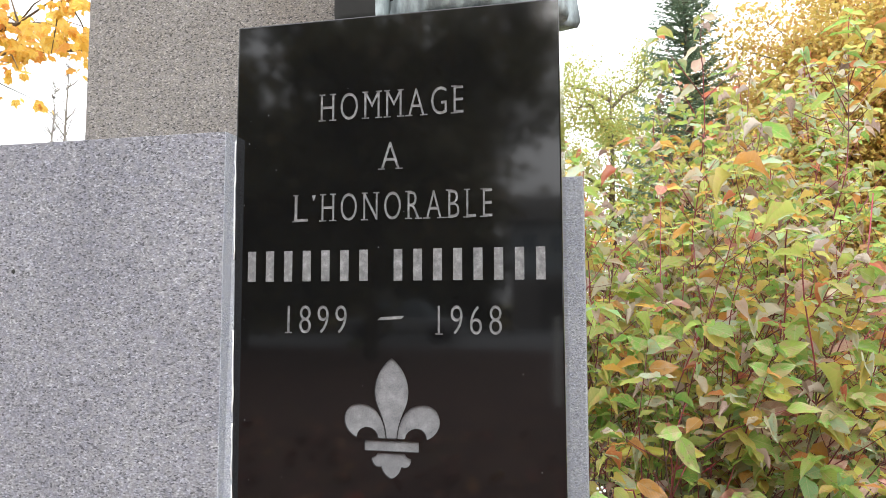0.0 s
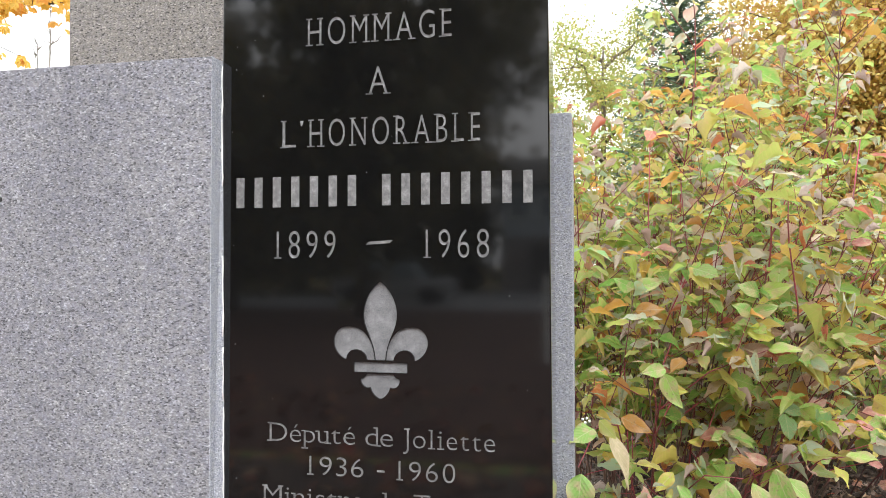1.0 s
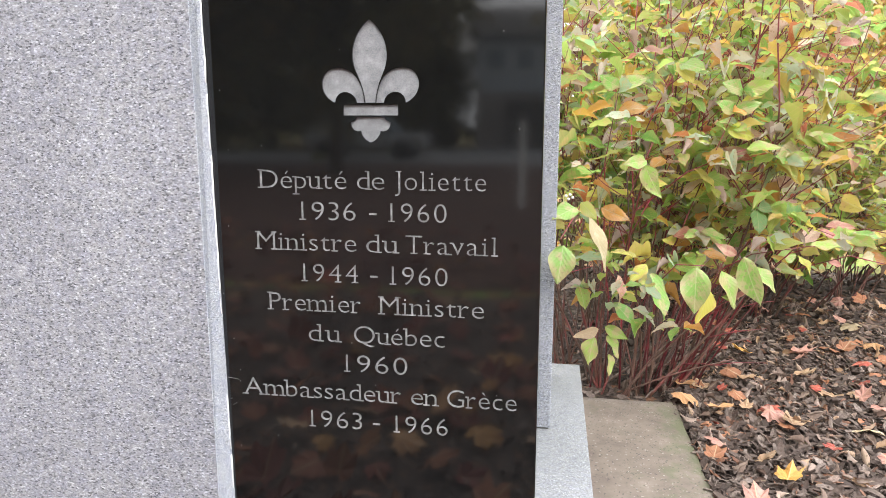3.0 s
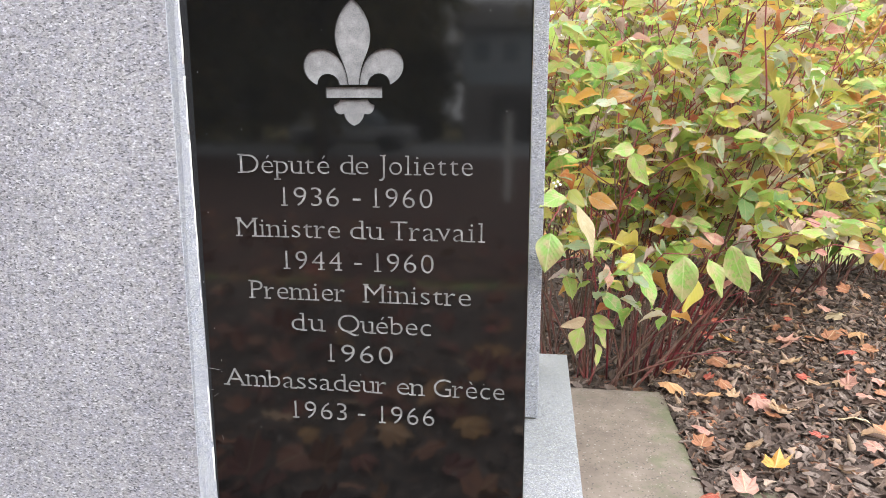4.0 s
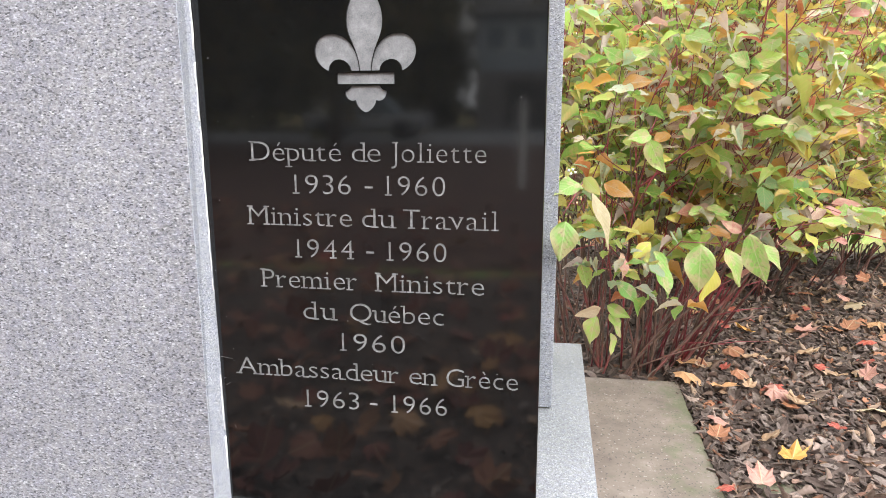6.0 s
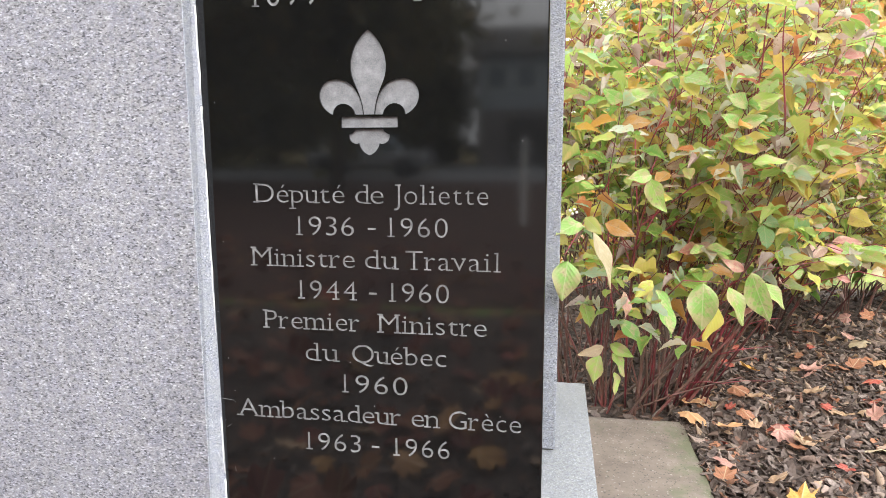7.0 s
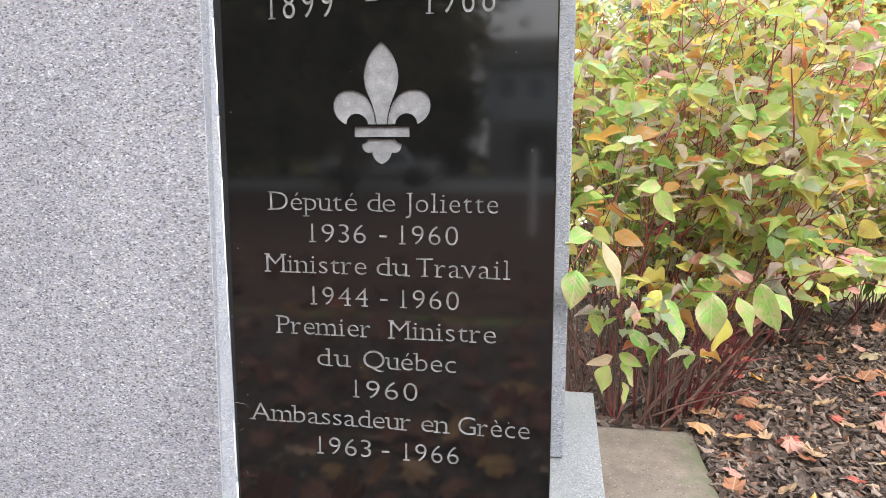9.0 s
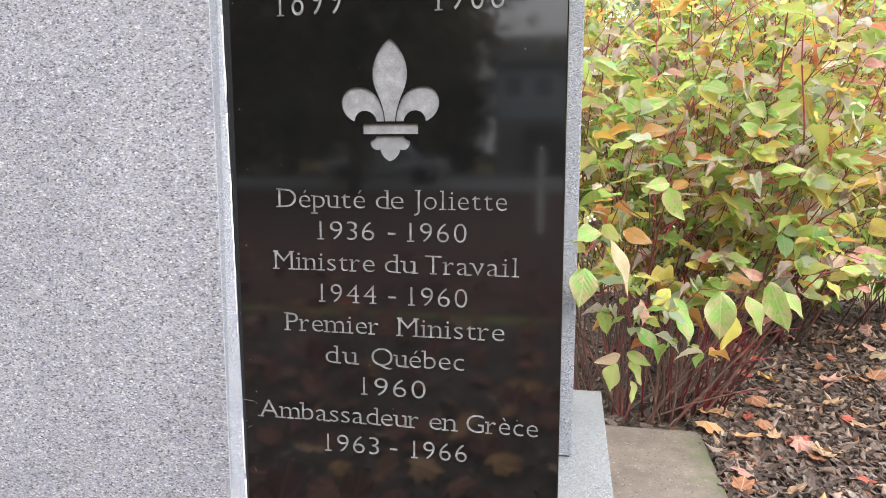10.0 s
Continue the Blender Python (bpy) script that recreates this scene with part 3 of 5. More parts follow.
def lily_piece(outline, label):
    """A frosted field sunk into the tablet."""
    u, cx, top = 0.201 / 642, 0.0035, 1.2535

    def prism(y0, y1):
        bm = bmesh.new()
        rings = [[bm.verts.new((cx + (x - 280) * u * 1.075, y, top - (z - 55) * u * 1.036 - BASE)) for x, z in outline] for y in (y0, y1)]
        n = len(outline)
        bm.faces.new(rings[0]), bm.faces.new(rings[1])
        for k in range(n):
            bm.faces.new((rings[0][k], rings[0][(k + 1) % n], rings[1][(k + 1) % n], rings[1][k]))
        bmesh.ops.recalc_face_normals(bm, faces=bm.faces[:])
        return bm

    part("lily_emblem_piece", prism(LILY_DEEP - 0.0003, LILY_DEEP + 0.004), FROSTED, tablet, label)
    cutter = new("cutter", mesh_of("cutter", prism(-0.01, LILY_DEEP), FROSTED))
    cutter.parent = tablet
    cutters.append(cutter)


def mirrored(points):
    return [(560 - x, y) for x, y in points][::-1]


half = bezier((280, 55), (250, 75), (190, 140), (188, 235)) + bezier((188, 235), (188, 330), (240, 350), (252, 486)) + [(252, 486)]
lily_piece(half + mirrored(half)[:-1], "frosted central petal")
side = (bezier((250, 486), (244, 400), (210, 303), (108, 303)) + bezier((108, 303), (50, 303), (22, 345), (22, 388)) + bezier((22, 388), (22, 430), (50, 470), (92, 486))
        + bezier((92, 486), (95, 410), (195, 410), (208, 486)) + [(208, 486)])
lily_piece(side, "frosted side petal")
lily_piece(mirrored(side), "frosted side petal")
lily_piece([(135, 497), (428, 497), (428, 553), (135, 553)], "frosted cross band")
foot = bezier((206, 562), (200, 585), (176, 586), (172, 590)) + bezier((172, 590), (175, 640), (215, 642), (226, 634)) + bezier((226, 634), (232, 668), (256, 690), (280, 697)) + [(280, 697)]
lily_piece(foot + mirrored(foot)[1:], "frosted trefoil foot")

# sink the emblem into the polished face
for cutter in cutters:
    cut = slab.modifiers.new("recess", "BOOLEAN")
    cut.operation, cut.object, cut.solver = "DIFFERENCE", cutter, "EXACT"
bpy.context.view_layer.update()
sunk = bpy.data.meshes.new_from_object(slab.evaluated_get(bpy.context.evaluated_depsgraph_get()))
slab.modifiers.clear()
slab.data = sunk
slab.data.materials.clear()
slab.data.materials.append(BLACK)
for f in slab.data.polygons:
    f.material_index = 0
# the stone widens a little towards its foot
for v in slab.data.vertices:
    if v.co.x > 0.29:
        v.co.x += 0.005 * (1 - v.co.z / (TOP - BASE))
for cutter in cutters:
    bpy.data.objects.remove(cutter)

# ---- sealant in the joint beside the tablet ----
sealant = thing("joint_sealant", "broken bead of white sealant along the joint", "sealant", (0, 0, 0))
rng = random.Random(5)
for a, b in ((0.36, 0.43), (0.445, 0.56), (0.72, 1.02), (1.03, 1.13), (1.15, 1.30), (1.43, 1.655)):
    n = int((b - a) / 0.02) + 2
    bm = bmesh.new()
    pts = [Vector((-0.3045 + (1.666 - a - (b - a) * i / (n - 1)) * 0.0095 + rng.uniform(-0.0012, 0.0012), -0.003, a + (b - a) * i / (n - 1))) for i in range(n)]
    tube(bm, pts, [0.0015 * rng.uniform(0.6, 1.3) for p in pts], 6)
    part("bead", bm, CAULK, sealant, "", True)


# ---- the bronze statue on the tablet ----
def statue():
    bm = bmesh.new()
    rings, seg = [], 64
    for z, rx, ry, cx in ((0.0, 0.175, 0.085, 0.142), (0.012, 0.181, 0.095, 0.140), (0.05, 0.178, 0.10, 0.138), (0.16, 0.20, 0.11, 0.12), (0.28, 0.22, 0.115, 0.10), (0.38, 0.19, 0.10, 0.08),
                          (0.44, 0.08, 0.075, 0.07), (0.48, 0.065, 0.07, 0.07), (0.52, 0.085, 0.095, 0.07), (0.60, 0.095, 0.11, 0.07), (0.68, 0.085, 0.10, 0.07), (0.74, 0.04, 0.05, 0.07)):
        ring = []
        for k in range(seg):
            a = k * math.tau / seg
            cloth = 1 if z < 0.4 else 0.1
            folds = 1 + cloth * (0.06 * math.sin(13 * a + z * 14) + 0.045 * math.sin(21 * a - z * 22))
            drop = -0.013 * max(0, math.cos(a - 0.15)) ** 8 if z < 0.02 else 0.0
            ring.append(bm.verts.new((cx + rx * folds * math.cos(a), 0.10 + ry * folds * math.sin(a), z + drop)))
        rings.append(ring)
    for r0, r1 in zip(rings, rings[1:]):
        for k in range(seg):
            bm.faces.new((r0[k], r0[(k + 1) % seg], r1[(k + 1) % seg], r1[k]))
    bm.faces.new(rings[0][::-1])
    bm.faces.new(rings[-1])
    # box added beside the drapery to fill the dark void there
    box(bm, -0.128, -0.02, 0.03, 0.19, 0.0, 0.36, bevel=0.02)
    ob = new("statue", mesh_of("statue", bm, BRONZE, True))
    ob.data.materials.append(STATUE_VOID)
    for f in ob.data.polygons:
        f.material_index = int(f.center.x < -0.035)
    ob.location = (0, 0, TOP + 0.001)
    return tagged(ob, "weathered green bronze draped bust on the tablet", "statue")


statue()


# ---- red-stemmed dogwood shrubs ----
LEAVES = [ovate_leaf(0.084, 0.044, 0.32, 0.3, 0.09), ovate_leaf(0.080, 0.037, 0.45, 0.7, 0.10, 0.5), ovate_leaf(0.094, 0.052, 0.2, 0.2, 0.08), ovate_leaf(0.060, 0.037, 0.2, 0.3, 0.07, 0.2), ovate_leaf(0.085, 0.044, 0.6, 0.9, 0.12, 1.0)]
LEAF_MESHES = []
for v, f in LEAVES:
    s = Soup()
    s.put(v, f, Matrix.Identity(4))
    LEAF_MESHES.append(s.mesh("leaf", DOGWOOD, True))


def dogwood(seed, at, height, spread, stems, single=0, lean=(0, 0), bare=0.28, low=0, floor=0.22, reach=1.55):
    rng = random.Random(seed)
    shrub = thing("dogwood_shrub", "red-stemmed dogwood shrub with green, yellow and pink autumn leaves", "shrub", at, "dogwood hedge")
    soup, dry = Soup(), Soup()
    spots = []

    def leafing(p, out, big=1.0):
        yaw = math.atan2(out.y, out.x) + rng.uniform(-0.8, 0.8)
        spots.append((rng.randrange(5), turn(p.x, p.y, p.z, yaw, rng.gauss(0.12, 0.24), rng.gauss(0, 0.32), big * rng.choice((0.5, 0.7, 0.85, 1.0, 1.15, 1.4)) * rng.uniform(0.9, 1.1))))

    def shoot(bm, p, d, length, r, depth):
        n = max(4, int(length / 0.07))
        pts, q = [p], p
        for i in range(n):
            d = (d + Vector((rng.uniform(-0.1, 0.1), rng.uniform(-0.1, 0.1), 0.05 if depth else 0.02))).normalized()
            q = q + d * (length / n)
            pts.append(q)
        old = len(bm.faces)
        tube(bm, pts, [r * (1 - 0.65 * i / n) for i in range(n + 1)], 5 if depth == 0 else 4)
        for f in itertools.islice(bm.faces, old, None):
            f.material_index = int(depth > 0 or f.calc_center_median().z > 1.1)
        for i in range(1, n + 1):
            share = i / n
            here = pts[i]
            if depth == 0 and (share < bare or here.z < floor):
                continue
            side = d.cross(Vector((0, 0, 1)))
            if side.length < 0.05:
                side = Vector((1, 0, 0))
            side = (Matrix.Rotation(rng.uniform(0, 3.1), 3, d) @ side).normalized()
            if depth < 2 and rng.random() < (0.40 if depth == 0 else 0.12) and share < 0.9:
                for w in (side, -side):
                    if rng.random() < 0.8:
                        shoot(bm, here, (d * 0.8 + w * 0.9).normalized(), rng.uniform(0.15, 0.42) * (0.75 if depth else 1), r * 0.5, depth + 1)
            elif rng.random() < (0.50 if depth else 0.26):
                for w in (side, -side):
                    if rng.random() < 0.88:
                        leafing(here + w * 0.012, w + d * 0.4)
        if pts[-1].z > floor:
            a0 = rng.uniform(0, 6.3)
            for k in range(4 if depth else 5):
                a = a0 + k * 1.57 + rng.uniform(-0.3, 0.3)
                leafing(pts[-1] - d * 0.02 * (k // 2), Vector((math.cos(a), math.sin(a), 0)), 1.05 if k < 2 else 0.8)

    for i in range(stems):
        a = rng.uniform(0, math.tau)
        tilt = abs(rng.gauss(0, 0.30)) * spread
        d = Vector((math.cos(a) * tilt + lean[0], math.sin(a) * tilt + lean[1], 1)).normalized()
        b = Vector((math.cos(a) * rng.uniform(0, 0.13), math.sin(a) * rng.uniform(0, 0.13), -0.04))
        bm = bmesh.new()
        shoot(bm, b, d, height * rng.uniform(0.6, 1.05), rng.uniform(0.0035, 0.0068), 0)
        part("stem", bm, STEM, shrub, "", True).data.materials.append(SHOOT)
    for i in range(low):
        a = rng.uniform(-2.5, -0.2)
        d = Vector((math.cos(a), math.sin(a), rng.uniform(0.5, 1.2))).normalized()
        bm = bmesh.new()
        shoot(bm, Vector((math.cos(a) * 0.08, math.sin(a) * 0.08, 0.0)), d, rng.uniform(0.55, 1.0) * reach, rng.uniform(0.004, 0.0065), 0)
        part("stem", bm, STEM, shrub, "", True).data.materials.append(SHOOT)
    for k, (i, m) in enumerate(spots):
        if rng.random() < 0.06:
            dry.put(*LEAVES[4], m)
        elif k % max(1, len(spots) // max(1, single)) == 0 and single:
            ob = new("leaf", LEAF_MESHES[i])
            ob.parent, ob.matrix_basis = shrub, m
        else:
            soup.put(*LEAVES[i], m)
    for name, s, mat, label in (("foliage", soup, DOGWOOD, "thin autumn foliage"), ("withered_foliage", dry, DRY, "withered curled mauve leaves")):
        if not s.v:
            continue
        ob = new(name, s.mesh(name, mat, True))
        ob.parent = shrub
        tagged(ob, label, kind="stuff")
    return shrub


def veined_leaf(length, width, seed):
    """A finer leaf along +x with a drawn-out tip, quilted between its side veins and waved at the rim."""
    rng = random.Random(seed)
    n, m = 16, 4
    v, f = [], []
    ph, droop = rng.uniform(0, 6), rng.uniform(0.25, 0.6)
    for i in range(n + 1):
        t = i / n
        w = 0.5 * width * (math.sin(math.pi * t ** 0.82) ** 0.95 * (1 - 0.22 * t) * 1.10 + 0.02 * (1 - t))
        for j in range(-m, m + 1):
            u = j / m
            quilt = 0.008 * width * math.sin(30 * (t - 0.32 * abs(u)) + 1)
            rim = 0.10 * width * math.sin(9 * t + ph + (1.5 if u > 0 else 0)) * abs(u) ** 2
            v.append((t * length * (1 - 0.1 * droop * t), u * w, -droop * length * t * t * 0.35 + 0.28 * w * abs(u) + quilt * abs(u) + rim))
    k = 2 * m + 1
    for i in range(n):
        for j in range(k - 1):
            a = i * k + j
            f.append((a, a + k, a + k + 1, a + 1))
    return np.array(v), f


def near_twig(shrub, points, leaves, r=0.0035):
    """A twig through points in the world, with single leaves (place, tip, width, mesh)."""
    base = Vector(shrub.location)
    bm = bmesh.new()
    pts = [Vector(p) - base for p in points]
    tube(bm, pts, [r * (1 - 0.6 * i / (len(pts) - 1)) for i in range(len(pts))], 5)
    part("twig", bm, SHOOT, shrub, "", True)
    for at, tip, share, material in leaves:
        a, b = Vector(at) - base, Vector(tip) - base
        L = (b - a).length
        s = Soup()
        s.put(*veined_leaf(L, L * share * 0.9, int(1000 * L + 77 * a.x)), Matrix.Identity(4))
        ob = new("leaf", s.mesh("leaf", material, True))
        x = (b - a).normalized()
        face = Vector((0.1 + 0.9 * math.sin(57 * a.x + 91 * a.z), -0.8, 0.55 + 0.4 * math.sin(83 * a.z)))
        side = x.cross(face).normalized()
        up = x.cross(side)
        ob.parent = shrub
        ob.matrix_basis = Matrix.Translation(a) @ Matrix((x, -side, -up)).transposed().to_4x4()


front = [dogwood(11, (0.50, 1.66, 0), 2.15, 0.75, 9, 130, (-0.03, 0.0), 0.26, 0, 0.48), dogwood(12, (0.70, 1.60, 0), 1.7, 0.9, 7, 130, (0.14, -0.02), 0.26, 0, 0.38), dogwood(13, (0.92, 2.35, 0), 2.3, 0.7, 9, 30, (0.06, 0.0), 0.3, 0, 0.42)]
dogwood(17, (0.78, 1.68, 0), 1.75, 0.7, 6, 60, (0.36, 0.04), 0.24, 0, 0.50)
kinds = [dogwood(14, (1.62, 3.35, 0), 2.95, 0.8, 9, 0, (0, -0.03), 0.22, 10, 0.22, 0.95), dogwood(15, (2.45, 3.95, 0), 2.8, 0.8, 9, 0, (0, -0.02), 0.22, 10, 0.22, 1.0), dogwood(16, (0.60, 2.6, 0), 2.3, 0.75, 8)]
dogwood(27, (1.20, 2.75, 0), 2.8, 0.7, 8, 0, (0.08, -0.05), 0.36, 0, 0.6)
dogwood(24, (1.50, 2.85, 0), 1.25, 0.9, 10, 0, (0.10, -0.10), 0.36, 0, 0.40)
dogwood(25, (2.15, 3.35, 0), 1.2, 1.0, 11, 0, (0.05, -0.08), 0.32, 0, 0.36)
dogwood(18, (2.65, 3.75, 0), 1.1, 1.1, 14, 0, (0, 0), 0.16, 0, 0.2)
dogwood(19, (1.95, 3.7, 0), 1.1, 1.1, 12, 0, (0.0, 0), 0.2, 0, 0.25)
dogwood(20, (1.30, 2.95, 0), 1.1, 1.0, 10, 0, (0.05, 0), 0.25, 0, 0.25)
dogwood(22, (0.60, 1.56, 0), 0.80, 0.7, 4, 0, (0.0, 0.03), 0.3, 0, 0.34)
dogwood(23, (0.84, 1.72, 0), 1.1, 0.9, 6, 0, (0.16, 0.03), 0.40, 0, 0.42)
dogwood(26, (0.40, 1.82, 0), 1.9, 0.5, 11, 0, (0.0, 0.0), 0.30, 0, 0.55)


def stem_fan(shrub, count, seed):
    """Bare old stems that leave the ground close together and arch over sideways, with red side shoots."""
    rng = random.Random(seed)
    base = Vector(shrub.location)
    for k in range(count):
        p = Vector((rng.uniform(0.53, 0.80), rng.uniform(1.49, 1.66), -0.03)) - base
        over = rng.uniform(0.15, 1.5) if k % 3 else rng.uniform(-0.5, 0.3)
        d = Vector((over, rng.uniform(-0.15, 0.25), rng.uniform(0.75, 1.0))).normalized()
        low = over > 0.95
        L, n = rng.uniform(0.45, 0.75) if low else rng.uniform(0.6, 1.0), 9
        pts = [p]
        for i in range(n):
            d = (d + Vector((rng.uniform(-0.16, 0.16), rng.uniform(-0.16, 0.16), -0.03 if low else 0.02))).normalized()
            pts.append(pts[-1] + d * L / n)
        r = rng.uniform(0.0035, 0.0078)
        bm = bmesh.new()
        tube(bm, pts, [r * (1 - 0.5 * i / n) for i in range(n + 1)], 6)
        old = len(bm.faces)
        for i in range(3, n, 2):
            if rng.random() < 0.6:
                side = Vector((rng.uniform(0.1, 1), rng.uniform(-0.6, 0.6), rng.uniform(0.0, 0.6))).normalized()
                tip = pts[i] + side * rng.uniform(0.08, 0.25)
                tube(bm, [pts[i], pts[i].lerp(tip, 0.5) + Vector((0, 0, 0.008)), tip], [r * 0.5, r * 0.38, r * 0.22], 4)
        for f in itertools.islice(bm.faces, old, None):
            f.material_index = 1
        part("stem", bm, STEM, shrub, "", True).data.materials.append(SHOOT)


def leafy_twig(shrub, points, seed, size=0.11, r=0.0035):
    """A red twig through points in the world, with drooping pairs of large blotched leaves."""
    rng = random.Random(seed)
    pts = [Vector(p) for p in points]
    leaves = []
    for a, b in zip(pts[1:], pts[2:]):
        d = (b - a).normalized()
        side = d.cross(Vector((0, 0, 1))).normalized()
        for t in (0.2, 0.7):
            for w in (side, -side):
                if rng.random() < 0.85:
                    p = a.lerp(b, t)
                    out = (w + d * rng.uniform(0.2, 0.8) + Vector((rng.uniform(-0.3, 0.3), -0.35, rng.uniform(-0.55, 0.15)))).normalized()
                    leaves.append((p + out * 0.012, p + out * size * rng.uniform(0.7, 1.25), rng.uniform(0.45, 0.65), rng.choice((DOGWOOD, DOGWOOD, GREEN_LEAF, YELLOW_LEAF, PINK_LEAF))))
    tip, d = pts[-1], (pts[-1] - pts[-2]).normalized()
    for w in (Vector((0.8, -0.3, -0.1)), Vector((-0.8, -0.4, -0.1)), Vector((0.1, -0.8, -0.4))):
        leaves.append((tip, tip + (w + d * 0.5).normalized() * size * rng.uniform(0.8, 1.1), 0.55, rng.choice((DOGWOOD, GREEN_LEAF))))
    near_twig(shrub, points, leaves, r)


stem_fan(front[1], 14, 404)
near_twig(front[0], [(0.56, 1.58, 0.0), (0.54, 1.35, 0.45), (0.46, 0.95, 0.80), (0.40, 0.72, 0.86), (0.345, 0.50, 0.80)], [
    ((0.352, 0.50, 0.785), (0.342, 0.47, 0.690), 0.75, GREEN_LEAF), ((0.385, 0.62, 0.865), (0.325, 0.55, 0.850), 0.6, GREEN_LEAF), ((0.40, 0.70, 0.87), (0.44, 0.66, 0.83), 0.6, DOGWOOD),
    ((0.425, 0.82, 0.82), (0.505, 0.78, 0.665), 0.32, PINK_LEAF), ((0.47, 0.93, 0.83), (0.55, 0.88, 0.80), 0.55, DOGWOOD)])
near_twig(front[1], [(0.72, 1.56, 0.0), (0.70, 1.40, 0.30), (0.69, 1.18, 0.55), (0.72, 1.04, 0.64), (0.83, 1.03, 0.64)], [
    ((0.638, 1.02, 0.611), (0.696, 0.96, 0.478), 0.58, GREEN_LEAF), ((0.773, 1.0, 0.641), (0.766, 0.96, 0.493), 0.66, GREEN_LEAF), ((0.829, 1.06, 0.562), (0.797, 1.02, 0.448), 0.6, YELLOW_LEAF),
    ((0.54, 1.15, 0.478), (0.623, 1.11, 0.41), 0.55, GREEN_LEAF), ((0.539, 1.05, 0.597), (0.556, 1.01, 0.516), 0.6, PINK_LEAF), ((0.64, 1.12, 0.62), (0.58, 1.08, 0.57), 0.55, YELLOW_LEAF),
    ((0.70, 1.2, 0.56), (0.78, 1.15, 0.58), 0.5, DOGWOOD)])
near_twig(front[1], [(0.80, 1.58, 0.0), (0.86, 1.42, 0.35), (0.90, 1.20, 0.60), (0.96, 1.10, 0.67), (1.14, 1.11, 0.70)], [
    ((0.861, 1.06, 0.621), (0.911, 1.01, 0.51), 0.5, GREEN_LEAF), ((0.923, 1.05, 0.667), (0.969, 1.01, 0.513), 0.55, GREEN_LEAF), ((0.964, 1.1, 0.628), (1.044, 1.06, 0.562), 0.55, GREEN_LEAF),
    ((1.135, 1.1, 0.703), (1.215, 1.06, 0.712), 0.65, GREEN_LEAF), ((1.114, 1.15, 0.661), (1.156, 1.11, 0.61), 0.7, YELLOW_LEAF), ((0.92, 1.13, 0.66), (0.85, 1.1, 0.70), 0.45, PINK_LEAF),
    ((1.02, 1.12, 0.69), (1.09, 1.04, 0.73), 0.4, DOGWOOD)])
near_twig(front[0], [(0.58, 1.3, 0.6), (0.60, 1.1, 0.85), (0.60, 0.98, 0.96)], [((0.598, 0.97, 0.955), (0.63, 0.91, 0.864), 0.6, GREEN_LEAF), ((0.60, 0.97, 0.97), (0.53, 0.92, 0.965), 0.55, GREEN_LEAF), ((0.60, 1.05, 0.90), (0.67, 1.0, 0.90), 0.5, YELLOW_LEAF)])
near_twig(front[0], [(0.50, 1.58, 0.0), (0.50, 1.38, 0.18), (0.50, 1.24, 0.36)], [
    ((0.50, 1.22, 0.36), (0.41, 1.18, 0.335), 0.45, PINK_LEAF), ((0.485, 1.22, 0.33), (0.455, 1.18, 0.235), 0.7, GREEN_LEAF), ((0.52, 1.22, 0.37), (0.60, 1.18, 0.34), 0.5, GREEN_LEAF),
    ((0.53, 1.22, 0.34), (0.575, 1.18, 0.27), 0.6, GREEN_LEAF), ((0.54, 1.22, 0.27), (0.55, 1.18, 0.20), 0.55, GREEN_LEAF)])
near_twig(front[1], [(0.62, 1.58, 0.0), (0.60, 1.45, 0.42), (0.61, 1.32, 0.77), (0.78, 1.28, 0.92), (0.96, 1.26, 1.0)], [((0.96, 1.26, 1.0), (1.06, 1.22, 1.02), 0.45, GREEN_LEAF), ((0.80, 1.28, 0.93), (0.86, 1.2, 0.88), 0.5, DOGWOOD)], 0.0045)
near_twig(front[1], [(0.61, 1.32, 0.77), (0.60, 1.42, 1.05), (0.615, 1.6, 1.45), (0.63, 1.65, 1.8)], [((0.60, 1.40, 1.0), (0.50, 1.33, 1.0), 0.55, GREEN_LEAF), ((0.605, 1.45, 1.1), (0.70, 1.40, 1.07), 0.5, DOGWOOD)])
near_twig(front[1], [(0.85, 1.6, 0.0), (1.0, 1.6, 0.38), (1.14, 1.6, 0.68), (1.24, 1.6, 1.05), (1.335, 1.6, 1.45), (1.38, 1.62, 1.75)], [((1.20, 1.58, 0.95), (1.30, 1.5, 0.93), 0.55, GREEN_LEAF), ((1.28, 1.58, 1.2), (1.18, 1.5, 1.18), 0.4, PINK_LEAF)], 0.006)
